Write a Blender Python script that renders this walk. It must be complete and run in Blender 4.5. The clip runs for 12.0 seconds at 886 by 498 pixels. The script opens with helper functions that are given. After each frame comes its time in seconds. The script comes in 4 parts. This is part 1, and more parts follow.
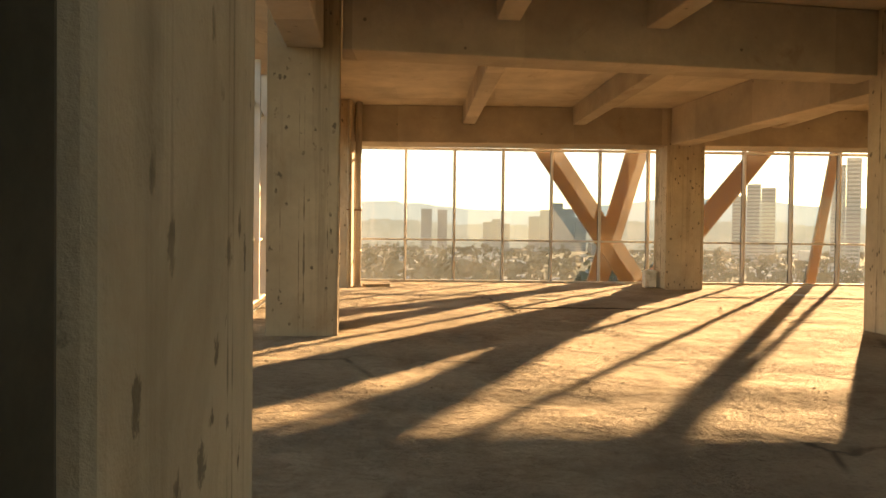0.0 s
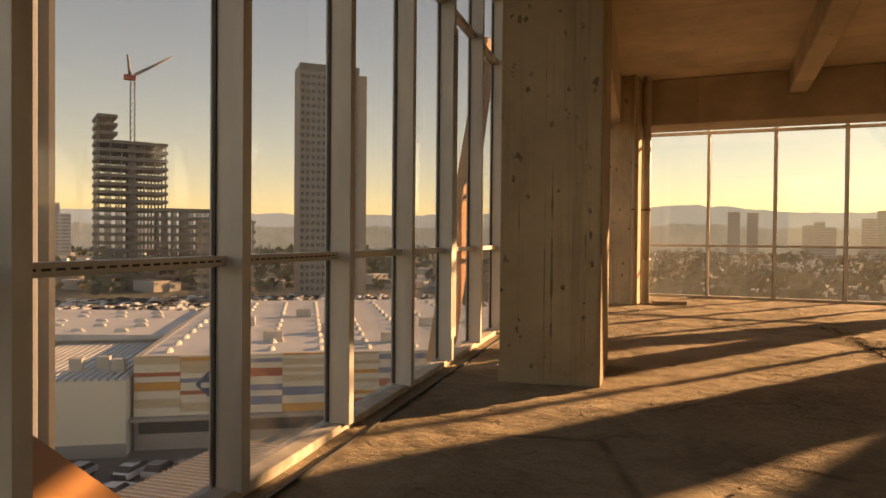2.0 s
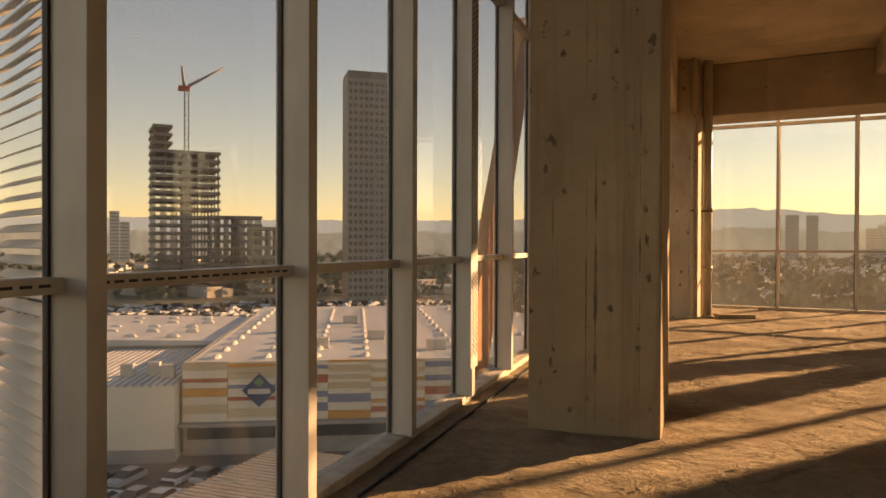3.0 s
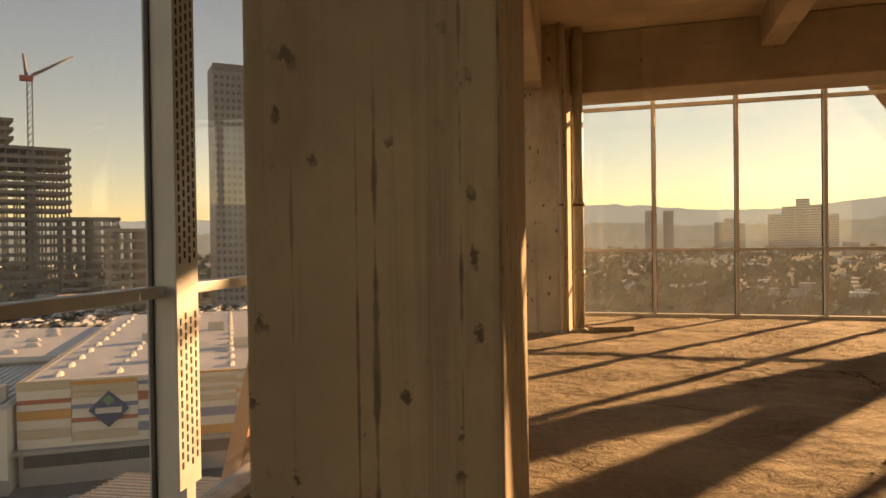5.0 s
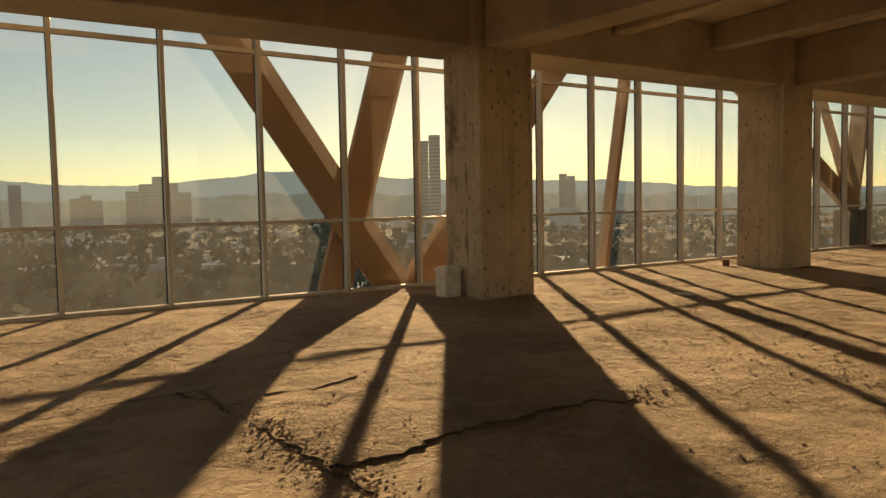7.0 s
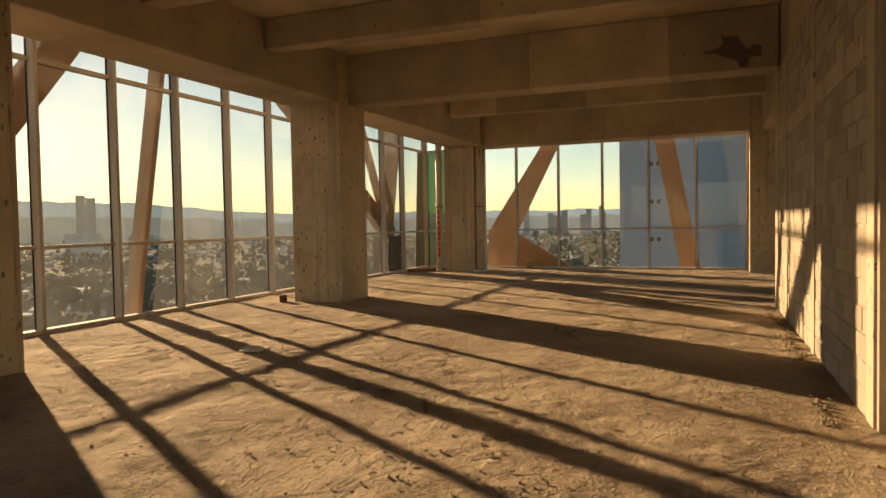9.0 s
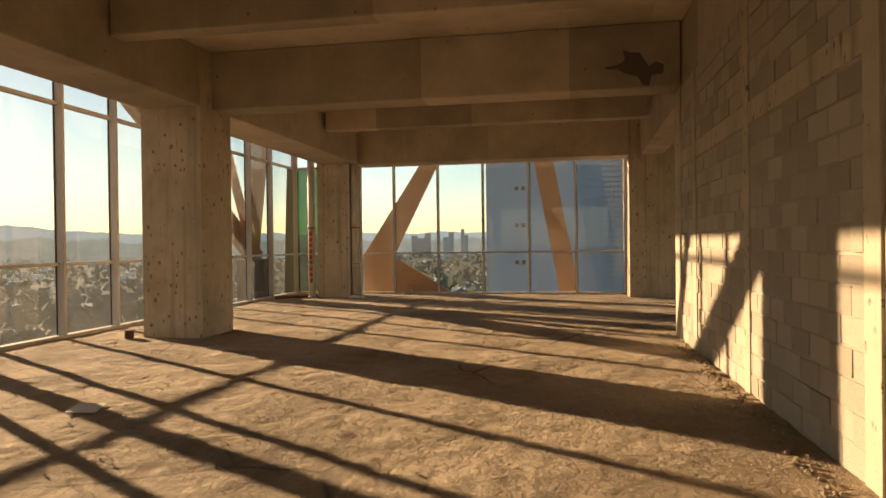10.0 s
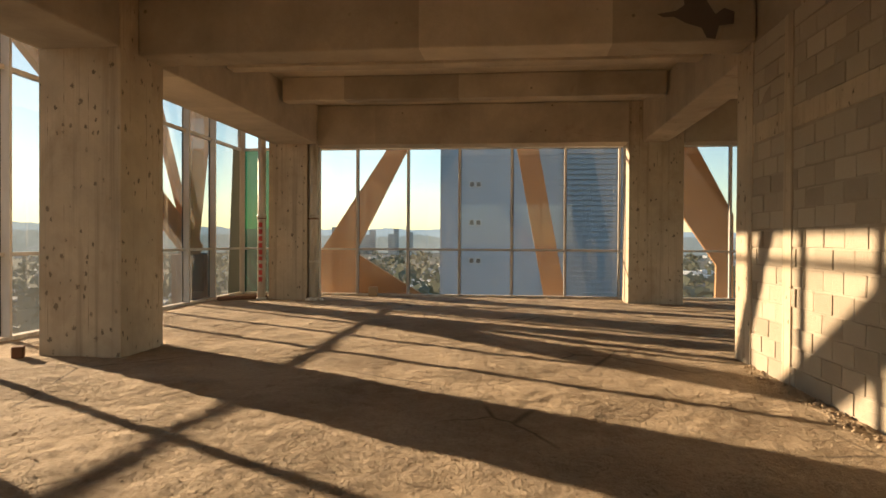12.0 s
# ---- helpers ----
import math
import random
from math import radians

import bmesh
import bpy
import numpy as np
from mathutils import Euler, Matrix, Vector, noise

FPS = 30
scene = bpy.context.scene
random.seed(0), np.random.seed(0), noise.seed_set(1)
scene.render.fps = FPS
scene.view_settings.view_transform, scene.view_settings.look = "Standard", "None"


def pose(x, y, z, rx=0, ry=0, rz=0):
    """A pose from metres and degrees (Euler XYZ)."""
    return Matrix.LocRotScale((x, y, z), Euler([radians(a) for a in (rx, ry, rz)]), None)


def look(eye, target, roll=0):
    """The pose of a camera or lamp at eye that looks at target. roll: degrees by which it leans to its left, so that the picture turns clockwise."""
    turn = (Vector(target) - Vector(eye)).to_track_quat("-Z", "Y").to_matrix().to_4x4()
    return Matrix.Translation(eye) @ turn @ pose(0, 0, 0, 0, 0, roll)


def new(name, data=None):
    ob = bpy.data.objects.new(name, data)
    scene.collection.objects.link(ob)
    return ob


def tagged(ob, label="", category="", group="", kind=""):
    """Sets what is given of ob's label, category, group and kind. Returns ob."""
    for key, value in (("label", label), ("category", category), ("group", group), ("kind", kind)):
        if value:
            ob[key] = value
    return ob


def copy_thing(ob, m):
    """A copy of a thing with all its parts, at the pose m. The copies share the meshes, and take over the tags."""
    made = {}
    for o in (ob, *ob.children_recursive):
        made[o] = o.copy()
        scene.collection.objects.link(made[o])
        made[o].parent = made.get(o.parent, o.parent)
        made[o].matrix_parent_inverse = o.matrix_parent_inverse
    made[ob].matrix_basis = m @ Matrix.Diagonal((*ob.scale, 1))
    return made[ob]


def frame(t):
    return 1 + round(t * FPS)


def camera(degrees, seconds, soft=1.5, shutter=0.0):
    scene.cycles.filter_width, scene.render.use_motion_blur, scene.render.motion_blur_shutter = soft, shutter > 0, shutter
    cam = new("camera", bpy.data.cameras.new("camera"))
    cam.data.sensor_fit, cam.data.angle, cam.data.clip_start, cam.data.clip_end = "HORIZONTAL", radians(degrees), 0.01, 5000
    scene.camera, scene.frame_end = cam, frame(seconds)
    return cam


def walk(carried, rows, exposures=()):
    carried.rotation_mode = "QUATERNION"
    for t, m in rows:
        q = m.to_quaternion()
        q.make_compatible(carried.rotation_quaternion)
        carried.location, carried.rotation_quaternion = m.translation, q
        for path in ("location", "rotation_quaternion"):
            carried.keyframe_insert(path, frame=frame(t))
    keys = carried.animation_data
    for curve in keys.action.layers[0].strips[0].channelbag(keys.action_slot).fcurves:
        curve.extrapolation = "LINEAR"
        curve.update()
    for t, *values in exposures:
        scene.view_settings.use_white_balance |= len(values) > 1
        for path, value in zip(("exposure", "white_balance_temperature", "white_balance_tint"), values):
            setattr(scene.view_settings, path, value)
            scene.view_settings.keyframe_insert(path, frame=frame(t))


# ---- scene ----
cam = camera(64.4, 12.0)
EXPOSURES = [(0.0, 2.4, 8400, 16), (0.8, 1.65, 9600, 24), (2.5, 1.35, 9900, 29), (4.5, 1.35, 9900, 28), (5.5, 1.3, 9600, 22), (6.5, 0.93, 8000, 13), (7.5, 0.93, 8000, 13), (9.5, 1.35, 7200, 15), (10.5, 1.55, 6600, 14), (12.0, 1.65, 6300, 13)]
PATH = [
    (0, (0.086, 0.058, 1.395), (0.084, 2.057, 1.356), 0.7),
    (0.5, (0.126, 0.806, 1.392), (-0.027, 2.8, 1.351), 0.6),
    (1, (0.108, 1.565, 1.371), (-0.302, 3.522, 1.335), 0.5),
    (1.5, (0.053, 2.3, 1.367), (-0.599, 4.19, 1.334), 0.4),
    (2, (-0.05, 3.053, 1.391), (-0.859, 4.882, 1.36), 0.5),
    (2.5, (-0.255, 3.792, 1.393), (-1.153, 5.579, 1.375), 0.5),
    (2.7, (-0.314, 4.072, 1.395), (-1.233, 5.848, 1.379), 0.5),
    (4.3, (-0.771, 6.332, 1.482), (-1.721, 8.092, 1.462), -0.2),
    (4.5, (-0.819, 6.575, 1.49), (-1.712, 8.365, 1.468), -0.5),
    (5, (-0.796, 7.256, 1.492), (-1.41, 9.159, 1.469), -0.8),
    (5.3, (-0.807, 7.696, 1.49), (-1.178, 9.661, 1.463), -0.8),
    (5.5, (-0.76, 7.971, 1.495), (-0.971, 9.959, 1.462), -1.1),
    (5.9, (-0.661, 8.575, 1.474), (-0.513, 10.569, 1.419), -1.4),
    (6, (-0.623, 8.719, 1.469), (-0.388, 10.704, 1.407), -1.4),
    (6.5, (-0.383, 9.416, 1.446), (0.279, 11.301, 1.347), -1.4),
    (6.8, (-0.214, 9.836, 1.448), (0.677, 11.623, 1.334), -1.2),
    (7, (-0.079, 10.064, 1.448), (0.951, 11.774, 1.33), -1.1),
    (7.5, (0.28, 10.691, 1.494), (1.618, 12.173, 1.379), -1.0),
    (7.7, (0.418, 10.909, 1.495), (1.854, 12.297, 1.387), -1.0),
    (9.3, (2.279, 12.414, 1.509), (4.179, 13.034, 1.45), -0.9),
    (9.5, (2.524, 12.549, 1.522), (4.448, 13.091, 1.474), -0.8),
    (10, (3.067, 12.973, 1.526), (5.031, 13.353, 1.512), -0.7),
    (10.5, (3.678, 13.281, 1.53), (5.656, 13.575, 1.551), -0.2),
    (11, (4.29, 13.62, 1.512), (6.275, 13.868, 1.552), 0.1),
    (11.5, (4.891, 13.937, 1.499), (6.876, 14.184, 1.502), 0.4),
    (12, (5.553, 14.168, 1.485), (7.54, 14.392, 1.463), 0.3),
]
walk(cam, [(t, look(eye, target, roll)) for t, eye, target, roll in PATH], EXPOSURES)

# ---- light ----
SUN_AZ, SUN_EL = 32.0, 12.4          # degrees east of +y, and above the horizon
world = bpy.data.worlds.new("world")
scene.world = world
world.use_nodes = True
wn = world.node_tree.nodes
sky = wn.new("ShaderNodeTexSky")
sky.sky_type = "NISHITA"
sky.sun_disc = False
sky.sun_elevation, sky.sun_rotation = radians(SUN_EL), radians(SUN_AZ)
sky.dust_density, sky.air_density, sky.ozone_density = 0.12, 1.0, 0.7
wn["Background"].inputs["Strength"].default_value = 0.1
world.node_tree.links.new(sky.outputs[0], wn["Background"].inputs["Color"])
sun = new("sun", bpy.data.lights.new("sun", "SUN"))
sun.data.energy, sun.data.angle, sun.data.color = 4.7, radians(0.6), (1.0, 0.72, 0.42)
sa, se = radians(SUN_AZ), radians(SUN_EL)
to_sun = Vector((math.sin(sa) * math.cos(se), math.cos(sa) * math.cos(se), math.sin(se)))
sun.matrix_world = look(to_sun * 60, (0, 0, 0))


# ---- materials ----
def material(name, base, rough=0.8, metal=0.0):
    m = bpy.data.materials.new(name)
    m.use_nodes = True
    b = m.node_tree.nodes["Principled BSDF"]
    b.inputs["Base Color"].default_value = (*base, 1)
    b.inputs["Roughness"].default_value, b.inputs["Metallic"].default_value = rough, metal
    return m


class Graph:
    """Short words for building a node tree."""

    def __init__(self, m):
        self.t = m.node_tree
        self.b = self.t.nodes["Principled BSDF"]
        self.co = self.t.nodes.new("ShaderNodeTexCoord").outputs["Object"]

    def put(self, sock, v):
        if hasattr(v, "is_output"):
            self.t.links.new(v, sock)
        else:
            sock.default_value = v

    def scaled(self, sx, sy, sz):
        n = self.t.nodes.new("ShaderNodeMapping")
        n.inputs["Scale"].default_value = (sx, sy, sz)
        self.t.links.new(self.co, n.inputs["Vector"])
        return n.outputs[0]

    def noise(self, scale, detail=4, rough=0.55, vec=None, warp=0.0):
        n = self.t.nodes.new("ShaderNodeTexNoise")
        n.inputs["Scale"].default_value, n.inputs["Detail"].default_value = scale, detail
        n.inputs["Roughness"].default_value, n.inputs["Distortion"].default_value = rough, warp
        self.t.links.new(vec or self.co, n.inputs["Vector"])
        return n.outputs["Fac"]

    def cells(self, scale, vec=None, feature="F1", random_at=1.0):
        n = self.t.nodes.new("ShaderNodeTexVoronoi")
        n.feature = feature
        n.inputs["Scale"].default_value = scale
        n.inputs["Randomness"].default_value = random_at
        self.t.links.new(vec or self.co, n.inputs["Vector"])
        return n.outputs["Distance"]

    def step(self, v, lo, hi, a=0.0, b=1.0):
        n = self.t.nodes.new("ShaderNodeMapRange")
        n.inputs["From Min"].default_value, n.inputs["From Max"].default_value = lo, hi
        n.inputs["To Min"].default_value, n.inputs["To Max"].default_value = a, b
        self.put(n.inputs["Value"], v)
        return n.outputs[0]

    def math(self, op, a, b=0.0):
        n = self.t.nodes.new("ShaderNodeMath")
        n.operation = op
        self.put(n.inputs[0], a)
        self.put(n.inputs[1], b)
        return n.outputs[0]

    def mix(self, f, a, b, mode="MIX"):
        n = self.t.nodes.new("ShaderNodeMix")
        n.data_type, n.blend_type = "RGBA", mode
        self.put(n.inputs[0], f)
        self.put(n.inputs[6], (*a, 1) if isinstance(a, tuple) else a)
        self.put(n.inputs[7], (*b, 1) if isinstance(b, tuple) else b)
        return n.outputs[2]

    def rand(self):
        return self.t.nodes.new("ShaderNodeObjectInfo").outputs["Random"]

    def island(self):
        return self.t.nodes.new("ShaderNodeNewGeometry").outputs["Random Per Island"]

    def color(self, v):
        self.put(self.b.inputs["Base Color"], v)

    def rough(self, v):
        self.put(self.b.inputs["Roughness"], v)

    def bump(self, h, strength=0.5, dist=0.02):
        n = self.t.nodes.new("ShaderNodeBump")
        n.inputs["Strength"].default_value, n.inputs["Distance"].default_value = strength, dist
        self.put(n.inputs["Height"], h)
        old = self.b.inputs["Normal"].links
        if old:
            self.t.links.new(old[0].from_socket, n.inputs["Normal"])
        self.t.links.new(n.outputs[0], self.b.inputs["Normal"])


def concrete_material(name, base, drips=True):
    m = material(name, base, 0.88)
    g = Graph(m)
    dark, light = tuple(c * 0.72 for c in base), tuple(min(1, c * 1.16) for c in base)
    c = g.mix(g.step(g.noise(0.9, 6, 0.62), 0.32, 0.68), dark, light)
    c = g.mix(g.step(g.noise(14, 5, 0.7), 0.35, 0.75, 0, 0.5), c, tuple(c * 0.86 for c in base))
    h = g.noise(60, 4, 0.7)
    if drips:
        run = g.noise(1.0, 5, 0.65, g.scaled(7, 7, 0.16), 0.25)
        c = g.mix(g.step(run, 0.54, 0.74, 0, 0.72), c, tuple(c * 0.42 for c in base))
        pit = g.cells(8.5, g.scaled(1.0, 1.0, 0.6))
        near = g.math("MULTIPLY", g.step(g.math("ADD", pit, g.step(g.noise(22, 4, 0.7), 0.3, 0.7, -0.13, 0.13)), 0.12, 0.19, 1, 0), g.step(g.noise(2.2, 4, 0.7), 0.42, 0.52))
        c = g.mix(g.math("MULTIPLY", near, 0.88), c, tuple(c * 0.22 for c in base))
        g.bump(near, -0.8, 0.03)
        line = g.cells(2.6, g.scaled(1, 1, 0.0), "DISTANCE_TO_EDGE")
        line = g.math("ADD", line, g.step(g.noise(3.0, 4, 0.6), 0.3, 0.75, -0.004, 0.03))
        crack = g.math("MULTIPLY", g.step(line, 0.008, 0.022, 1, 0), g.step(g.noise(0.9, 4, 0.6), 0.42, 0.58))
        c = g.mix(g.math("MULTIPLY", crack, 0.85), c, tuple(c * 0.25 for c in base))
        hole = g.cells(3.3, g.scaled(1.0, 1.0, 0.8))
        hole = g.step(g.math("ADD", hole, g.step(g.noise(18, 5, 0.75), 0.3, 0.7, -0.09, 0.09)), 0.075, 0.12, 1, 0)
        c = g.mix(g.math("MULTIPLY", hole, 0.8), c, tuple(c * 0.2 for c in base))
        g.bump(hole, -0.9, 0.04)
        grime = g.step(g.noise(1.3, 6, 0.7, g.scaled(1, 1, 0.45), 0.8), 0.52, 0.72, 0, 0.55)
        c = g.mix(grime, c, tuple(c * k for c, k in zip(base, (0.55, 0.48, 0.40))))
        g.bump(crack, -0.5, 0.01)
    g.color(c)
    g.bump(h, 0.35, 0.01)
    g.bump(g.noise(5, 5, 0.6), 0.4, 0.03)
    return m


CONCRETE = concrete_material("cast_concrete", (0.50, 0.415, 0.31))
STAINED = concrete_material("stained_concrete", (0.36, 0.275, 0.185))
SLAB = concrete_material("slab_concrete", (0.56, 0.48, 0.375), False)
BEAM = concrete_material("beam_concrete", (0.50, 0.425, 0.33), False)
for m, size, base in ((SLAB, (0.45, 0.8, 0.0), 0.82), (BEAM, (0.42, 0.42, 0.5), 0.70)):
    g = Graph(m)
    col = g.b.inputs["Base Color"].links[0].from_socket
    n = g.t.nodes.new("ShaderNodeTexVoronoi")
    n.distance = "CHEBYCHEV"
    n.inputs["Scale"].default_value, n.inputs["Randomness"].default_value = 1.0, 0.0
    g.t.links.new(g.scaled(*size), n.inputs["Vector"])
    tone = g.step(n.outputs["Color"], 0.1, 0.9, base, 1.08)
    col = g.mix(1.0, col, tone, "MULTIPLY")
    dots = g.math("MULTIPLY", g.step(g.cells(3.2), 0.06, 0.10, 1, 0), g.step(g.noise(1.7, 3), 0.5, 0.58))
    col = g.mix(g.math("MULTIPLY", dots, 0.7), col, (0.10, 0.08, 0.06))
    wet = g.step(g.noise(0.6, 6, 0.7, None, 1.2), 0.60, 0.70, 0, 0.45)
    g.color(g.mix(wet, col, (0.24, 0.16, 0.10)))

FLOOR = material("dusty_floor", (0.36, 0.29, 0.22), 0.95)
g = Graph(FLOOR)
c = g.mix(g.step(g.noise(0.55, 6, 0.6), 0.3, 0.7), (0.31, 0.23, 0.15), (0.55, 0.435, 0.30))
c = g.mix(g.step(g.noise(4.5, 6, 0.65, None, 0.8), 0.42, 0.68, 0, 0.6), c, (0.58, 0.47, 0.33))
c = g.mix(g.step(g.noise(26, 5, 0.7), 0.5, 0.75, 0, 0.55), c, (0.25, 0.18, 0.115))
scuff = g.math("MULTIPLY", g.step(g.noise(7.0, 6, 0.72, g.scaled(0.8, 1.5, 1), 1.2), 0.60, 0.68), g.step(g.noise(0.7, 3), 0.44, 0.58))
c = g.mix(g.math("MULTIPLY", scuff, 0.65), c, (0.17, 0.115, 0.07))
g.bump(scuff, -0.8, 0.03)
fine = g.step(g.cells(1.0, g.scaled(0.33, 0.5, 0.3), "DISTANCE_TO_EDGE"), 0.002, 0.012, 1, 0)
few = g.math("MULTIPLY", fine, g.step(g.noise(0.5, 2), 0.52, 0.6))
c = g.mix(g.math("MULTIPLY", few, 0.7), c, (0.10, 0.075, 0.05))
g.color(c)
g.bump(g.noise(9, 6, 0.68, g.scaled(1.0, 1.6, 1.0), 1.1), 0.9, 0.09)
g.bump(g.math("MULTIPLY", g.noise(5.0, 5, 0.7, None, 1.5), g.step(g.noise(0.8, 3), 0.42, 0.6)), 1.0, 0.16)
g.bump(g.noise(38, 5, 0.65), 0.5, 0.012)
g.bump(few, -0.8, 0.02)

BLOCK = material("concrete_block", (0.38, 0.34, 0.28), 0.95)
g = Graph(BLOCK)
c = g.mix(g.rand(), (0.30, 0.26, 0.205), (0.47, 0.41, 0.33))
c = g.mix(g.step(g.noise(1.1, 5, 0.6), 0.35, 0.7, 0, 0.5), c, (0.46, 0.40, 0.315))
c = g.mix(g.step(g.noise(70, 4, 0.75), 0.5, 0.72, 0, 0.45), c, (0.26, 0.225, 0.18))
g.color(c)
g.bump(g.noise(90, 4, 0.75), 0.8, 0.012)
g.bump(g.noise(12, 4), 0.4, 0.015)
MORTAR = concrete_material("mortar", (0.37, 0.32, 0.255), False)

STEEL = material("mullion_paint", (0.47, 0.45, 0.43), 0.45, 0.15)
g = Graph(STEEL)
g.color(g.mix(g.step(g.noise(3, 5, 0.6, g.scaled(1, 1, 0.25)), 0.35, 0.7), (0.40, 0.38, 0.36), (0.54, 0.52, 0.495)))
g.rough(g.step(g.noise(8, 4), 0.3, 0.7, 0.38, 0.62))
SILL = material("sill_paint", (0.62, 0.58, 0.52), 0.7)
g = Graph(SILL)
g.color(g.mix(g.step(g.noise(7, 6, 0.7), 0.4, 0.7), (0.64, 0.59, 0.52), (0.40, 0.34, 0.27)))
g.bump(g.noise(40, 4), 0.3, 0.006)
BLACK = material("black_gasket", (0.02, 0.02, 0.02), 0.6)

ORANGE = material("orange_brace", (0.56, 0.22, 0.06), 0.6)
g = Graph(ORANGE)
g.color(g.mix(g.step(g.noise(1.3, 5, 0.6), 0.3, 0.7), (0.60, 0.27, 0.09), (0.70, 0.335, 0.125)))
g.rough(g.step(g.noise(5, 4), 0.3, 0.7, 0.5, 0.75))

PIPE = material("pipe_plastic", (0.52, 0.46, 0.37), 0.55)
g = Graph(PIPE)
g.color(g.mix(g.step(g.noise(4, 5, 0.6, g.scaled(2, 2, 0.4)), 0.4, 0.72), (0.55, 0.49, 0.40), (0.34, 0.28, 0.21)))
RUST = material("rusty_iron", (0.16, 0.08, 0.045), 0.9)
RED = material("red_marker", (0.45, 0.05, 0.04), 0.8)
STAIN = material("water_stain", (0.10, 0.08, 0.065), 0.7)
WOOD = material("raw_timber", (0.34, 0.25, 0.16), 0.85)
g = Graph(WOOD)
g.color(g.mix(g.step(g.noise(6, 5, 0.6, g.scaled(1, 8, 8)), 0.35, 0.7), (0.25, 0.18, 0.11), (0.42, 0.32, 0.21)))
WHITE = material("white_plastic", (0.70, 0.67, 0.61), 0.55)
g = Graph(WHITE)
g.color(g.mix(g.step(g.noise(9, 5), 0.45, 0.75), (0.72, 0.69, 0.63), (0.45, 0.39, 0.31)))
PAPER = material("paper", (0.62, 0.60, 0.56), 0.8)


def glass_material(name, dust, tint=(0.97, 0.98, 0.97)):
    """A dusty window pane: clear, with a weak mirror and a film of dust that scatters light."""
    m = bpy.data.materials.new(name)
    m.use_nodes = True
    t = m.node_tree
    t.nodes.clear()
    out, clear, gloss = (t.nodes.new("ShaderNode" + k) for k in ("OutputMaterial", "BsdfTransparent", "BsdfGlossy"))
    scatter, film, panes, fres = (t.nodes.new("ShaderNode" + k) for k in ("BsdfTranslucent", "MixShader", "MixShader", "LayerWeight"))
    clear.inputs[0].default_value = (*tint, 1)
    gloss.inputs["Roughness"].default_value = 0.01
    scatter.inputs[0].default_value = (0.82, 0.81, 0.80, 1)
    fres.inputs["Blend"].default_value = 0.5
    curve, base = t.nodes.new("ShaderNodeMath"), t.nodes.new("ShaderNodeMath")
    curve.operation, curve.inputs[1].default_value = "POWER", 4.0
    base.operation, base.inputs[1].default_value, base.inputs[2].default_value = "MULTIPLY_ADD", 0.55, 0.035
    t.links.new(fres.outputs["Facing"], curve.inputs[0])
    t.links.new(curve.outputs[0], base.inputs[0])
    co, n, r = (t.nodes.new("ShaderNode" + k) for k in ("TexCoord", "TexNoise", "MapRange"))
    n.inputs["Scale"].default_value, n.inputs["Detail"].default_value = 1.6, 6
    t.links.new(co.outputs["Object"], n.inputs["Vector"])
    t.links.new(n.outputs["Fac"], r.inputs["Value"])
    r.inputs["From Min"].default_value, r.inputs["From Max"].default_value = 0.25, 0.8
    r.inputs["To Min"].default_value, r.inputs["To Max"].default_value = dust * 0.7, dust * 1.5
    t.links.new(r.outputs[0], film.inputs[0])
    t.links.new(clear.outputs[0], film.inputs[1])
    t.links.new(scatter.outputs[0], film.inputs[2])
    t.links.new(base.outputs[0], panes.inputs[0])
    t.links.new(film.outputs[0], panes.inputs[1])
    t.links.new(gloss.outputs[0], panes.inputs[2])
    t.links.new(panes.outputs[0], out.inputs[0])
    return m


# The dust film also stands in for outdoor haze; the tint dims the sky.
GLASS = glass_material("dusty_glass", 0.025, (0.65, 0.68, 0.68))
GLASS_EAST = glass_material("clear_glass", 0.012, (0.74, 0.77, 0.78))
GLASS_WEST = glass_material("window_glass", 0.04, (0.80, 0.79, 0.78))
GLASS_GREEN = glass_material("green_glass", 0.04, (0.10, 0.24, 0.17))


# ---- mesh helpers ----
def mesh_object(name, bm, mat, parent=None, label=""):
    me = bpy.data.meshes.new(name)
    bm.to_mesh(me)
    bm.free()
    for m in (mat if isinstance(mat, (list, tuple)) else [mat]):
        me.materials.append(m)
    ob = new(name, me)
    if parent:
        ob.parent = parent
    return tagged(ob, label)


def part(name, bm, mat, parent, label=""):
    return mesh_object(name, bm, mat, parent, label)


def empty(name, at=(0, 0, 0)):
    ob = new(name)
    ob.location = at
    ob.empty_display_size = 0.2
    return ob


def add_box(bm, lo, hi, bevel=0.0, m=None):
    """An upright box between two corners, moved by m."""
    c = [(a + b) / 2 for a, b in zip(lo, hi)]
    s = [abs(b - a) for a, b in zip(lo, hi)]
    got = bmesh.ops.create_cube(bm, size=1, matrix=(m or Matrix()) @ Matrix.Translation(c) @ Matrix.Diagonal((*s, 1)))["verts"]
    if bevel:
        edges = list({e for v in got for e in v.link_edges})
        bmesh.ops.bevel(bm, geom=edges, offset=bevel, segments=2, affect="EDGES", profile=0.6)


def box(lo, hi, bevel=0.0, m=None):
    bm = bmesh.new()
    add_box(bm, lo, hi, bevel, m)
    return bm


def prism(points, offset):
    """A flat outline in space, thickened by the vector offset."""
    bm = bmesh.new()
    v = [bm.verts.new(p) for p in points]
    f = bm.faces.new(v)
    up = bmesh.ops.extrude_face_region(bm, geom=[f])["geom"]
    bmesh.ops.translate(bm, vec=offset, verts=[x for x in up if isinstance(x, bmesh.types.BMVert)])
    bmesh.ops.recalc_face_normals(bm, faces=bm.faces)
    return bm


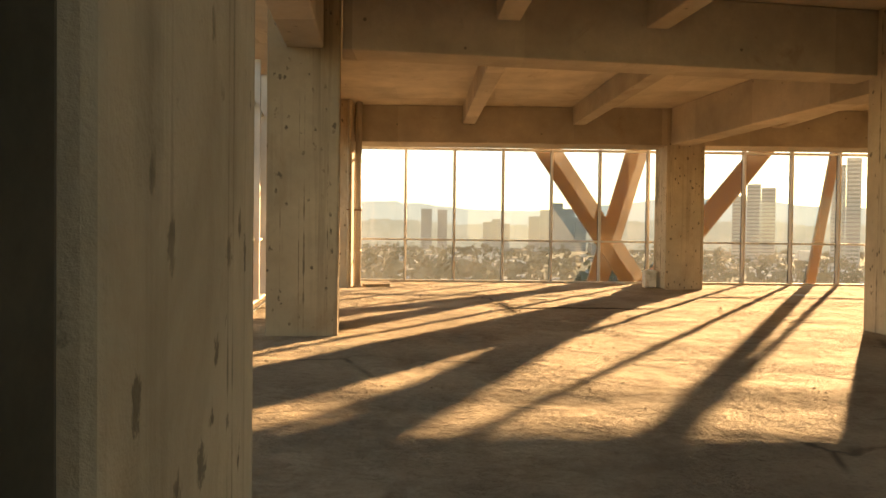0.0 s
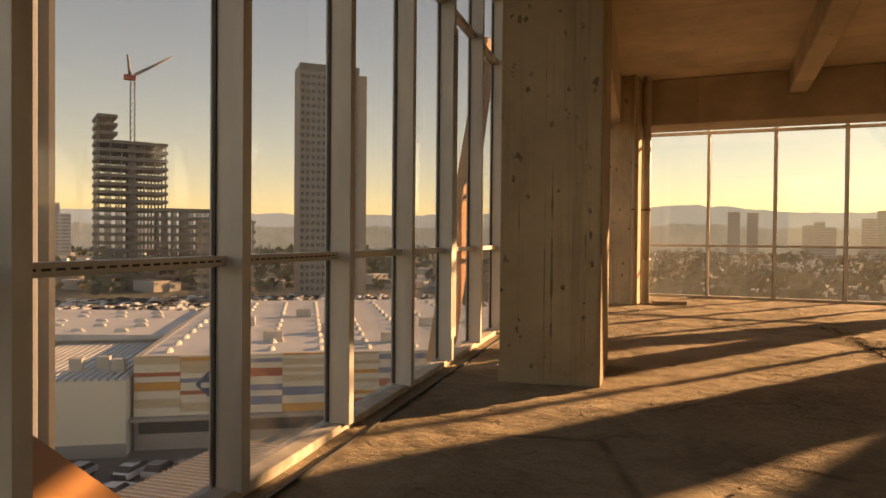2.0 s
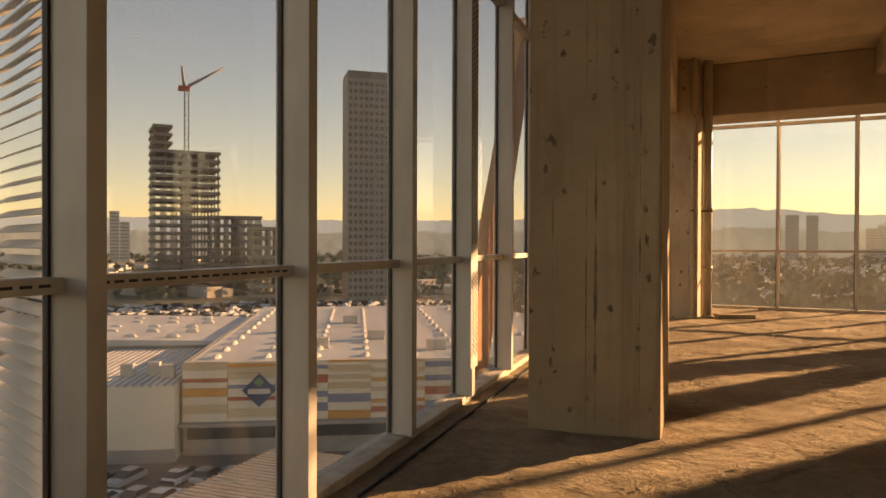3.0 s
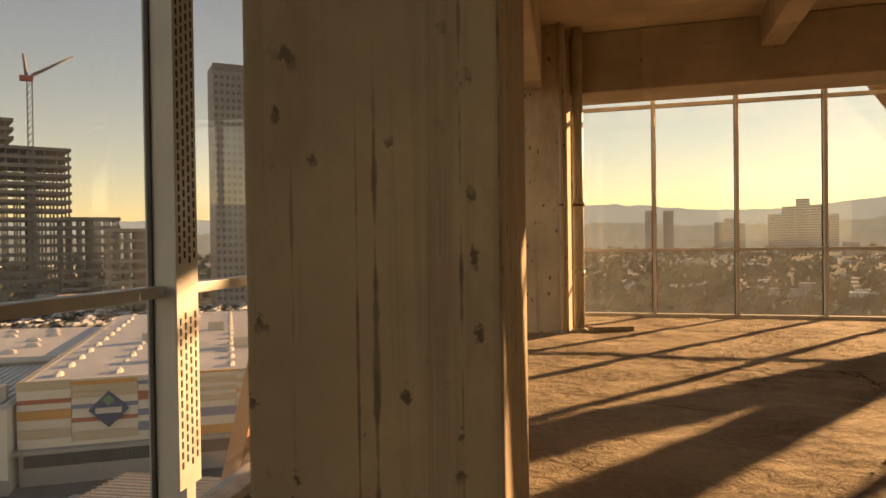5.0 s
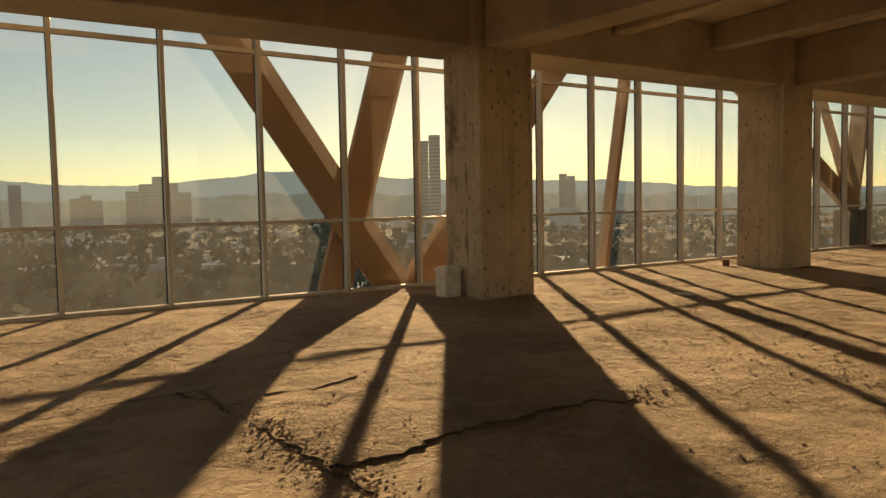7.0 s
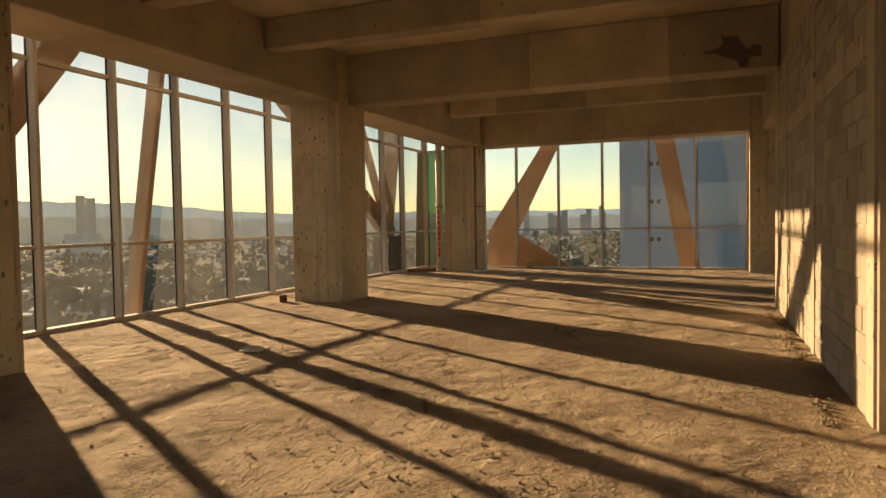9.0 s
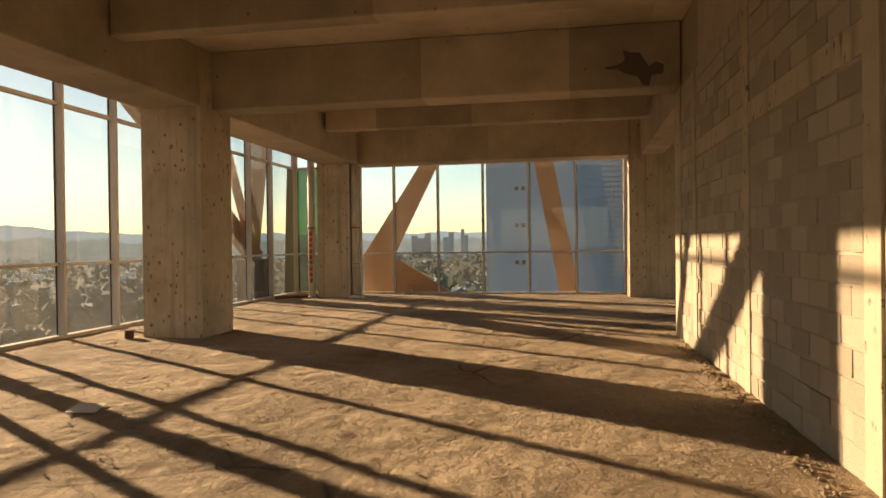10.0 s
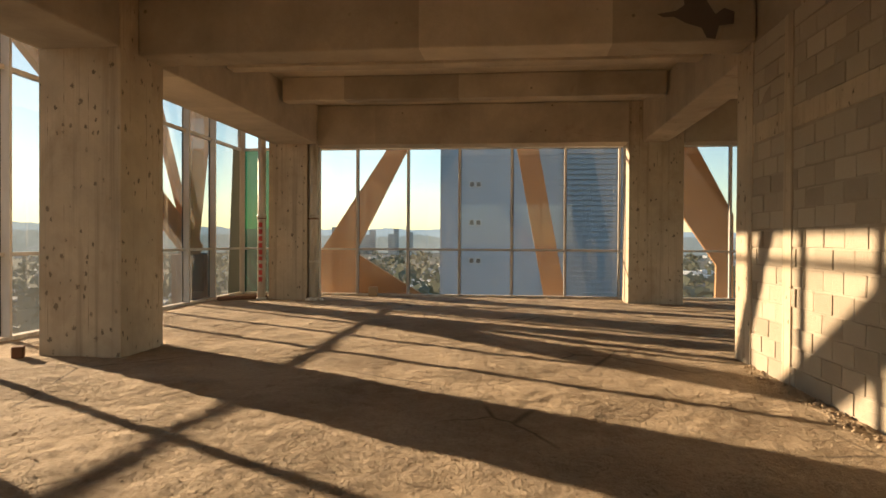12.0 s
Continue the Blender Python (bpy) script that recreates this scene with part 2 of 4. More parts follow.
def tube(a, b, r, sides=14, r2=None):
    bm = bmesh.new()
    a, b = Vector(a), Vector(b)
    m = Matrix.Translation((a + b) / 2) @ (b - a).to_track_quat("Z", "Y").to_matrix().to_4x4()
    bmesh.ops.create_cone(bm, cap_ends=True, segments=sides, radius1=r, radius2=r if r2 is None else r2, depth=(b - a).length, matrix=m)
    for f in bm.faces:
        f.smooth = len(f.verts) == 4
    return bm


def bar(p, q, width, z0, z1, bevel=0.0):
    """A box that runs in plan from p to q, width across, between two heights."""
    d = Vector((q[0] - p[0], q[1] - p[1], 0))
    m = Matrix.Translation((p[0], p[1], 0)) @ Matrix.Rotation(math.atan2(d.y, d.x), 4, "Z")
    return box((0, -width / 2, z0), (d.length, width / 2, z1), bevel, m)


# ---- plan ----
BEAM_Z, CEIL_Z, JOIST_Z = 3.90, 4.90, 4.40
TRANSOM_Z, HIGH_Z = 1.26, 4.0


def north(x):
    return 21.35 + 0.026 * (x + 1)


def west(y):
    return -2.50 - 0.1385 * (y - 4.768)


EAST = 24.45


def structure(name, bm, mat, label, category):
    return tagged(mesh_object(name, bm, mat), label, category, kind="structure")


# floor: an uneven dusty screed, closed below by the slab
def floor_mesh():
    xs, ys = np.arange(-6.0, 25.01, 0.055), np.arange(-4.0, 22.4, 0.055)
    nx, ny = len(xs), len(ys)
    verts = []
    for y in ys:
        for x in xs:
            rough = max(0.0, noise.noise(Vector((x * 0.55, y * 0.55, 7))) + 0.25)
            h = 0.016 * noise.fractal(Vector((x * 0.9, y * 0.9, 0)), 0.9, 2.1, 3) + 0.008 * noise.noise(Vector((x * 4.1, y * 5.3, 3)))
            h += (0.006 + 0.030 * rough) * noise.fractal(Vector((x * 5.5, y * 7.5, 9)), 0.7, 2.2, 3) * 0.6
            w = west(y)
            cx = min(max(x, w + 0.02), EAST - 0.02)
            verts.append((cx, min(y, north(cx) - 0.02), h - 0.006))
    faces = [(j * nx + i, j * nx + i + 1, (j + 1) * nx + i + 1, (j + 1) * nx + i) for j in range(ny - 1) for i in range(nx - 1)]
    me = bpy.data.meshes.new("floor")
    me.from_pydata(verts, [], faces)
    me.materials.append(FLOOR)
    me.polygons.foreach_set("use_smooth", [True] * len(me.polygons))
    return tagged(new("floor", me), "bare dusty concrete floor with cracks and loose dirt", "floor", kind="structure")


floor_mesh()
outline = [(west(-4) - 0.05, -4), (EAST + 0.15, -4), (EAST + 0.15, north(EAST) + 0.1), (west(21) - 0.05, north(-4.7) + 0.1)]
structure("floor_slab", prism([(x, y, -0.45) for x, y in outline], (0, 0, 0.40)), SLAB, "thick concrete floor slab under the screed", "slab")
structure("ceiling", prism([(x, y, CEIL_Z) for x, y in outline], (0, 0, 0.3)), SLAB, "bare concrete ceiling slab with formwork marks", "ceiling")
# South end is unseen: this wall stops short so sky light fills in.
structure("wall_south", box((-1.8, -4.3, -0.4), (3.0, -4.0, CEIL_Z)), CONCRETE, "unseen concrete wall added behind the open floor", "wall")
# Parapet is added too, low enough to leave the south open for light.
structure("parapet", box((3.0, -4.25, -0.4), (EAST, -4.0, 0.9)), CONCRETE, "unseen low parapet added along the south edge, left open for light", "wall")
# Added wall end; near-black colour stands in for deep shade on the column.
SHADOW_PAINT = material("shade_black_green", (0.022, 0.024, 0.019), 0.85)
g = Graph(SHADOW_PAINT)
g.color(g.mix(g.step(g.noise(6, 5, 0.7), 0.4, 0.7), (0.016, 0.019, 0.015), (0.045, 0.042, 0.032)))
structure("wall_stub", box((-1.9, 0.42, -0.02), (-0.22, 0.62, CEIL_Z - 0.002), 0.01), SHADOW_PAINT, "added near-black wall end, its colour standing in for shade", "wall")


# Unseen wall, added to keep west light off the column's south face.
structure("shade_wall_west", bar((west(-4) + 0.04, -4.0), (west(0.40) + 0.04, 0.40), 0.2, -0.03, CEIL_Z - 0.003), CONCRETE, "unseen concrete wall added to keep light off the first column", "wall")


def column(lo, hi, label="bare concrete column with drip marks and pits"):
    ob = structure("column", box((*lo, -0.02), (*hi, CEIL_Z), 0.018), CONCRETE, label, "column")
    return ob


# two columns stand square to the slanting west windows
SLANT = math.atan(0.1385)
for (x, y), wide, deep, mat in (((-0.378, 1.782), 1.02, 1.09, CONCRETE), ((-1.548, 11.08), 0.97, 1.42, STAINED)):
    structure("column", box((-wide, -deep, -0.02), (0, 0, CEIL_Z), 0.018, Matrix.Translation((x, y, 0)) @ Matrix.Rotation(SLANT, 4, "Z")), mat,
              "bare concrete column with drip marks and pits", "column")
column((-3.36, 18.45), (-2.36, 19.5))
column((6.10, 19.15), (7.13, 20.2))
column((13.92, 19.20), (14.97, 20.32))
column((22.75, 19.55), (23.8, 20.55))
column((22.95, 10.33), (24.0, 11.62))
column((6.65, 9.98), (7.52, 11.03))


def beam(p, q, width=0.62, z=BEAM_Z, label="deep cast concrete beam under the ceiling"):
    return structure("beam", bar(p, q, width, z, CEIL_Z - 0.004, 0.028), BEAM, label, "beam")


# beams on the lines of columns
beam((-2.36, 19.65), (6.1, 19.70), 1.1)
beam((7.13, 19.70), (13.92, 19.77), 1.1)
beam((14.97, 19.78), (22.75, 19.86), 1.1)
beam((-1.36, 9.93), (6.7, 11.13), 0.6)
beam((14.9, 10.98), (22.95, 11.0), 0.6)
beam((7.78, 11.25), (6.48, 19.15), 0.6)
beam((14.62, 11.42), (14.62, 19.2), 0.62)
beam((23.3, 11.62), (23.3, 19.55), 0.7)
beam((23.3, -3.98), (23.3, 10.33), 0.7)
beam((-1.95, 11.0), (-3.02, 18.45), 0.62)
beam((-1.06, 1.74), (-1.82, 9.60), 0.5)
for (xa, ya), (xb, yb) in (((0.72, 19.08), (1.08, 10.62)), ((3.68, 19.08), (4.15, 11.05)), ((0.95, 9.95), (1.9, -3.98)), ((3.12, 10.25), (5.2, -3.98))):
    beam((xa, ya), (xb, yb), 0.34, JOIST_Z, "slender concrete joist between beams")
for x in (9.1, 11.75, 17.2, 20.0):
    beam((x, 11.36), (x, 19.18), 0.34, JOIST_Z, "slender concrete joist between beams")

# the core behind the block wall
def wall_y(x):
    return 11.22 + 0.028 * (x - 7.5)


structure("wall_core_east", box((14.55, 4.0, -0.02), (14.85, 10.90, CEIL_Z)), MORTAR, "plain block wall of the core", "wall")
structure("wall_core_west", box((7.05, 4.0, -0.02), (7.35, 9.97, CEIL_Z)), MORTAR, "plain block wall of the core", "wall")
structure("wall_core_south", box((7.35, 4.0, -0.02), (14.55, 4.2, CEIL_Z)), MORTAR, "plain block wall of the core", "wall")
beam((7.52, wall_y(7.52) - 0.19), (14.95, wall_y(14.95) - 0.19), 0.36)
block_wall = structure("wall_block", bar((7.52, wall_y(7.52) - 0.105), (14.95, wall_y(14.95) - 0.105), 0.20, -0.02, BEAM_Z), MORTAR,
                       "unplastered grey concrete block wall with concrete ties", "wall")


# ---- glazing ----
def curtain(name, pts, group, glass, depth, width, skip=()):
    """A run of glazing: one bay for each pair of points in plan, with mullions, transoms, sill and panes."""
    run = tagged(empty(name), "curtain wall of tall glass panes in pale metal mullions", "window", kind="structure")
    n = len(pts)
    for i, (x, y) in enumerate(pts):
        a, b = pts[max(i - 1, 0)], pts[min(i + 1, n - 1)]
        ang = math.atan2(b[1] - a[1], b[0] - a[0])
        m = Matrix.Translation((x, y, 0)) @ Matrix.Rotation(ang, 4, "Z")
        part("mullion", box((-width / 2, -depth, 0.04), (width / 2, 0.03, CEIL_Z), 0.004, m), STEEL, run)
        part("gasket", box((-width / 2 - 0.012, -0.012, 0.06), (width / 2 + 0.012, 0.012, CEIL_Z - 0.02), 0, m), BLACK, run)
        if i + 1 < n:
            q = pts[i + 1]
            d = math.hypot(q[0] - x, q[1] - y)
            ang = math.atan2(q[1] - y, q[0] - x)
            m = Matrix.Translation((x, y, 0)) @ Matrix.Rotation(ang, 4, "Z")
            for z, t in ((TRANSOM_Z, 0.055), (HIGH_Z, 0.07)):
                part("transom", box((width / 2, -0.075, z - t / 2), (d - width / 2, 0.02, z + t / 2), 0.004, m), STEEL, run)
            part("sill", box((0, -0.13, -0.03), (d, 0.06, 0.05), 0.008, m), SILL, run)
            for k, (z0, z1) in enumerate(((0.05, TRANSOM_Z - 0.03), (TRANSOM_Z + 0.03, HIGH_Z - 0.035), (HIGH_Z + 0.035, CEIL_Z))):
                bm = box((width / 2, -0.004, z0), (d - width / 2, 0.004, z1), 0, m)
                pane = part("pane", bm, GLASS_GREEN if i in skip and k < 2 else glass, run)
                pane.visible_shadow = False
    return run


xs = [-4.55, -2.55] + [-1.08 + 1.47 * k for k in range(17)] + [EAST]
curtain("window_north", [(x, north(x)) for x in xs], "", GLASS, 0.15, 0.06)
W_Y = [-3.68 + 1.385 * k for k in range(19)]
curtain("window_west", [(west(y), y) for y in W_Y[3:]], "", GLASS_WEST, 0.17, 0.085)
E_Y = [north(EAST)] + [20.05 - 1.40 * k for k in range(18)]
curtain("window_east", [(EAST, y) for y in E_Y], "", GLASS_EAST, 0.10, 0.06, (0,))


strip = bar((west(0.6) + 0.29, 0.6), (west(20) + 0.29, 20), 0.02, -0.04, 0.011)
structure("floor_joint", strip, BLACK, "narrow dark joint in the floor beside the windows", "joint")
for k in range(4, 8):
    ya, yb = W_Y[k] + 0.08, W_Y[k + 1] - 0.08
    bm = bmesh.new()
    m = Matrix.Translation((west(ya), ya, 0)) @ Matrix.Rotation(math.atan2(1, -0.1385), 4, "Z")
    for j in range(18):
        add_box(bm, (0.02 + j * 0.068, -0.079, TRANSOM_Z - 0.004), (0.062 + j * 0.068, -0.074, TRANSOM_Z + 0.006), 0, m)
    row = mesh_object("drain_slot_row", bm, BLACK, bpy.data.objects["window_west"])
    row["kind"] = "stuff"

PANEL = material("grey_green_panel", (0.17, 0.18, 0.15), 0.6)
panel = part("corner_panel", prism([(x, north(x) - 0.045, z) for x, z in ((23.55, 0.06), (24.30, 0.06), (24.30, 3.95), (23.90, 3.95))], (0, 0.03, 0)), PANEL, bpy.data.objects["window_north"], "dull grey-green corner panel")

# ---- braces outside ----
def brace(outline, off):
    """A box brace: an outline in space, thickened by off."""
    bm = prism(outline, off)
    return tagged(mesh_object("facade_brace", bm, ORANGE), "orange painted steel box brace outside the glass", "brace", "braces on the facade")


def brace_n(*xz, back=0.0):
    brace([(x, 22.25 + back, z) for x, z in xz], (0, 0.14, 0))


def brace_e(*yz):
    brace([(EAST + 0.75, y, z) for y, z in yz], (0.14, 0, 0))


def brace_w(*yz):
    brace([(west(y) - 0.7, y, z) for y, z in yz], (-0.16, 0, 0))


brace_n((2.02, 5.4), (2.9, 5.4), (6.35, 0.32), (6.55, -0.6), (6.1, -0.6))
brace_n((6.2, 5.4), (6.92, 5.4), (5.15, -0.6), (4.5, -0.6), back=0.16)
brace_n((6.2, -0.6), (6.62, 0.30), (10.75, 5.4), (11.5, 5.4), (6.75, -0.6), back=0.16)
brace_n((11.45, -0.6), (11.73, -0.6), (12.75, 5.4), (12.47, 5.4))
brace_n((15.5, 5.05), (22.3, 0.85), (22.7, 1.35), (15.5, 5.75))
brace_n((20.2, 5.4), (20.5, 5.4), (22.35, 1.9), (22.35, 1.3), back=0.16)
brace_n((22.35, 1.2), (23.1, 1.2), (24.0, 5.4), (23.0, 5.4), back=0.32)
brace_e((18.13, 3.87), (17.15, 5.4), (16.55, 5.4), (17.52, 3.87), (18.9, 1.15), (16.6, -0.25), (16.2, -0.6), (19.9, -0.6), (19.9, 1.2))
brace_e((14.55, 5.2), (13.95, 5.2), (12.90, -0.4), (13.50, -0.4))
brace_e((10.2, 5.4), (8.54, 2.24), (8.52, -0.6), (9.0, -0.6), (8.97, 0.87), (12.0, 5.4))
brace_w((3.5, 2.05), (6.4, -0.47), (5.3, -0.47), (3.5, 1.1))
brace_w((15.6, 5.2), (16.4, 5.2), (13.3, -0.6), (12.2, -0.6))

tagged(mesh_object("brace_shoe", box((21.9, 22.20, -0.6), (22.85, 22.7, 1.13), 0.02), RUST), "dark brown steel shoe at the foot of the brace", "brace")

# ---- ground and distance ----
GROUND_Z = -24.0
GROUND = material("city_ground", (0.12, 0.11, 0.08), 0.95)
g = Graph(GROUND)
c = g.mix(g.step(g.noise(0.012, 6, 0.65), 0.42, 0.58), (0.05, 0.065, 0.03), (0.17, 0.15, 0.115))
g.color(g.mix(g.step(g.noise(0.15, 4, 0.6), 0.45, 0.65, 0, 0.6), c, (0.07, 0.07, 0.055)))
bm = bmesh.new()
bmesh.ops.create_circle(bm, cap_ends=True, segments=64, radius=4600, matrix=Matrix.Translation((0, 0, GROUND_Z)))
tagged(mesh_object("ground", bm, GROUND), "hazy city ground reaching the horizon", "ground", kind="structure")


def polar(az, d, z=0.0):
    """A place outside: degrees west of +y and metres from the west windows."""
    return Vector((-0.5 - math.sin(radians(az)) * d, 5 + math.cos(radians(az)) * d, z))


rng = random.Random(7)
# Haze is put into the material: pale blue-grey emission lifts the hills.
HILL = material("haze_glow_hill", (0.16, 0.17, 0.15), 1.0)
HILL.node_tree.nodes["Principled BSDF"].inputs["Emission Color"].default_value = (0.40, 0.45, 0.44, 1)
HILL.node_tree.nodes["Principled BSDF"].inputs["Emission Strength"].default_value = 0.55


CREST = [(70, 1.7), (45, 1.9), (28, 1.8), (14, 2.2), (4, 2.8), (-2, 2.15), (-7, 2.05), (-13, 2.5), (-17, 3.1), (-22, 3.0), (-28, 2.45), (-45, 1.9), (-55, 1.0), (-125, 0.8)]


def hills(d, lift, rough, seed, mat, label):
    """A ridge round the horizon whose crest follows the hills, scaled by lift, with rough metres of uneven outline."""
    bm = bmesh.new()
    low = high = None
    for k in range(0, 781):
        az = 70 - k * 0.25
        e = float(np.interp(-az, [-a for a, b in CREST], [b for a, b in CREST]))
        h = 1.5 + d * math.tan(radians(e * lift)) + rough * noise.fractal(Vector((az * 0.5, seed, 0)), 0.7, 2.2, 5)
        p = polar(az, d)
        a, b = bm.verts.new((p.x, p.y, GROUND_Z)), bm.verts.new((p.x * 1.02, p.y * 1.02, h))
        if low:
            bm.faces.new((low, a, b, high))
        low, high = a, b
    return tagged(mesh_object("backdrop_hills", bm, mat), label, "hills", kind="structure")


# Emission here too: a lighter, glowing tone stands in for haze on the woods.
WOODED = material("haze_glow_woods", (0.10, 0.11, 0.075), 1.0)
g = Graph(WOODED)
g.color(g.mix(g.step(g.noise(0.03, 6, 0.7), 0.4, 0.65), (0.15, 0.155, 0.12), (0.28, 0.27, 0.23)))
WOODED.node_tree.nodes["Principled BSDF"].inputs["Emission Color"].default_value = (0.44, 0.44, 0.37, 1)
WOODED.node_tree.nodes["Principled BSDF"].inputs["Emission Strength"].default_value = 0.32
hills(3600, 1.0, 10, 3.7, HILL, "hills along the horizon, haze painted as a blue-grey glow")
hills(1500, 0.45, 7, 9.1, WOODED, "low wooded rise before the hills, glowing to stand in for haze")

# ---- far city ----
HOUSE = material("house_render", (0.6, 0.56, 0.5), 0.9)
g = Graph(HOUSE)
g.color(g.mix(g.island(), (0.84, 0.82, 0.78), (0.45, 0.39, 0.33)))
LEAF = material("tree_leaves", (0.06, 0.085, 0.03), 0.9)
g = Graph(LEAF)
g.color(g.mix(g.island(), (0.09, 0.10, 0.05), (0.17, 0.165, 0.10)))


def far_houses():
    verts, faces = [], []
    for k in range(3400):
        az, d = rng.uniform(-125, 95), 130 * (10 ** rng.random())
        if noise.noise(Vector((az * 0.16, math.log(d) * 3.0, 4))) < -0.05:
            continue
        if 20 < az < 75 and d < 330:
            continue
        p = polar(az, d)
        w, l, h, a = rng.uniform(5, 15), rng.uniform(5, 12), rng.uniform(2.5, 5.5), rng.uniform(0, 3.14)
        if rng.random() < 0.012 and d > 600:
            h, w, l = rng.uniform(12, 26), rng.uniform(14, 26), rng.uniform(14, 22)
        if p.x > 40 and abs(p.y - 5) < 60 and p.x < 120:
            continue
        ca, sa2 = math.cos(a), math.sin(a)
        n = len(verts)
        for z in (GROUND_Z, GROUND_Z + h):
            for u, v in ((-w, -l), (w, -l), (w, l), (-w, l)):
                verts.append((p.x + (u * ca - v * sa2) / 2, p.y + (u * sa2 + v * ca) / 2, z))
        faces += [(n, n + 1, n + 5, n + 4), (n + 1, n + 2, n + 6, n + 5), (n + 2, n + 3, n + 7, n + 6), (n + 3, n, n + 4, n + 7), (n + 4, n + 5, n + 6, n + 7)]
    me = bpy.data.meshes.new("far_houses")
    me.from_pydata(verts, [], faces)
    me.materials.append(HOUSE)
    tagged(new("far_houses", me), "pale low houses spread over the far city", "houses", kind="stuff")


def far_trees():
    verts, faces = [], []
    for k in range(4600):
        az, d = rng.uniform(-125, 95), 110 * (14 ** rng.random())
        if 22 < az < 66 and d < 325:
            continue
        p = polar(az, d)
        if p.x > 40 and abs(p.y - 5) < 50 and p.x < 120:
            continue
        r, h = rng.uniform(3, 6), rng.uniform(6, 12)
        for j in range(12):
            c = Vector((p.x + rng.gauss(0, r * 0.5), p.y + rng.gauss(0, r * 0.5), GROUND_Z + h * rng.uniform(0.15, 1.0)))
            u = Vector((rng.gauss(0, 1), rng.gauss(0, 1), rng.gauss(0, 1))).normalized() * r * rng.uniform(0.3, 0.6)
            v = u.orthogonal().normalized() * r * rng.uniform(0.3, 0.6)
            n = len(verts)
            verts += [c - u, c - v * 0.8, c + u, c + v]
            faces.append((n, n + 1, n + 2, n + 3))
    me = bpy.data.meshes.new("far_woods")
    me.from_pydata(verts, [], faces)
    me.materials.append(LEAF)
    tagged(new("far_woods", me), "dark green trees between the far houses", "trees", kind="stuff")


far_houses()
far_trees()

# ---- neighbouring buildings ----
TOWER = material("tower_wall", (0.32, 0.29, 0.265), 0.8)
# Paler than the wall: sunlight on the side is put into the colour.
TOWER_LIT = material("tower_fin_sunlit", (0.50, 0.40, 0.30), 0.8)
TOWER_PANE = material("tower_pane", (0.09, 0.09, 0.095), 0.3)
DARK = material("dark_window", (0.03, 0.035, 0.04), 0.25)
RAW = material("raw_concrete", (0.20, 0.18, 0.16), 0.9)
CRANE_RED = material("crane_red", (0.45, 0.08, 0.05), 0.6)
CRANE_GREY = material("crane_steel", (0.25, 0.24, 0.24), 0.6)


def turned(p, az):
    """A frame at p whose y axis points away from the eye."""
    return Matrix.Translation(p) @ Matrix.Rotation(radians(az), 4, "Z")


def residential_tower():
    m = turned(polar(31.9, 300, GROUND_Z), 31.9 + 12)
    t = tagged(empty("residential_tower"), "tall grey apartment tower with rows of windows", "tower")
    part("wall", box((-19.3, 0, 0), (5.5, 16, 97.5), 0, m), TOWER, t)
    part("side_fin", box((5.5, 1.0, 0), (9.2, 15, 94.5), 0, m), TOWER_LIT, t, "side fin painted paler, as if sunlit")
    part("parapet", box((-19.5, -0.25, 94.6), (5.6, 0.02, 97.6), 0, m), RAW, t)
    bm = bmesh.new()
    for k in range(30):
        for c in range(11):
            add_box(bm, (-18.9 + c * 2.22, -0.12, 3 + k * 3.05), (-17.6 + c * 2.22, 0.3, 4.5 + k * 3.05), 0, m)
    part("windows", bm, TOWER_PANE, t)["kind"] = "stuff"
    bm = bmesh.new()
    for k in range(31):
        add_box(bm, (-19.5, -0.35, 2.0 + k * 3.05), (5.6, 0.02, 2.3 + k * 3.05), 0, m)
    part("slab_edges", bm, TOWER, t)["kind"] = "stuff"
    for c in (-8.0, -4.0):
        part("pilaster", box((c, -0.6, 0), (c + 0.7, 0.05, 62), 0, m), TOWER, t)


def tower_in_construction(az, d, w, depth, floors, floor_h, mat, label, top_w=None, extra=0):
    m = turned(polar(az, d, GROUND_Z), az + 8)
    t = tagged(empty("unfinished_tower"), label, "tower")
    for k in range(floors + extra):
        w1 = w if k < floors else w * 0.28
        part("slab", box((-w / 2, 0, (k + 1) * floor_h - 1.5), (-w / 2 + w1, depth, (k + 1) * floor_h), 0.1, m), mat, t)
    for i in range(7):
        for j in (0.08, 0.5, 0.9):
            x = -w / 2 + 0.8 + i * (w - 1.6) / 6
            hgt = (floors + extra if i < 2 else floors) * floor_h - 0.7
            part("column", box((x - 0.3, depth * j, 0), (x + 0.3, depth * j + 0.9, hgt), 0, m), mat, t)
    part("core", box((-w * 0.05, depth * 0.35, 0), (w * 0.08, depth * 0.65, floors * floor_h), 0, m), mat, t)


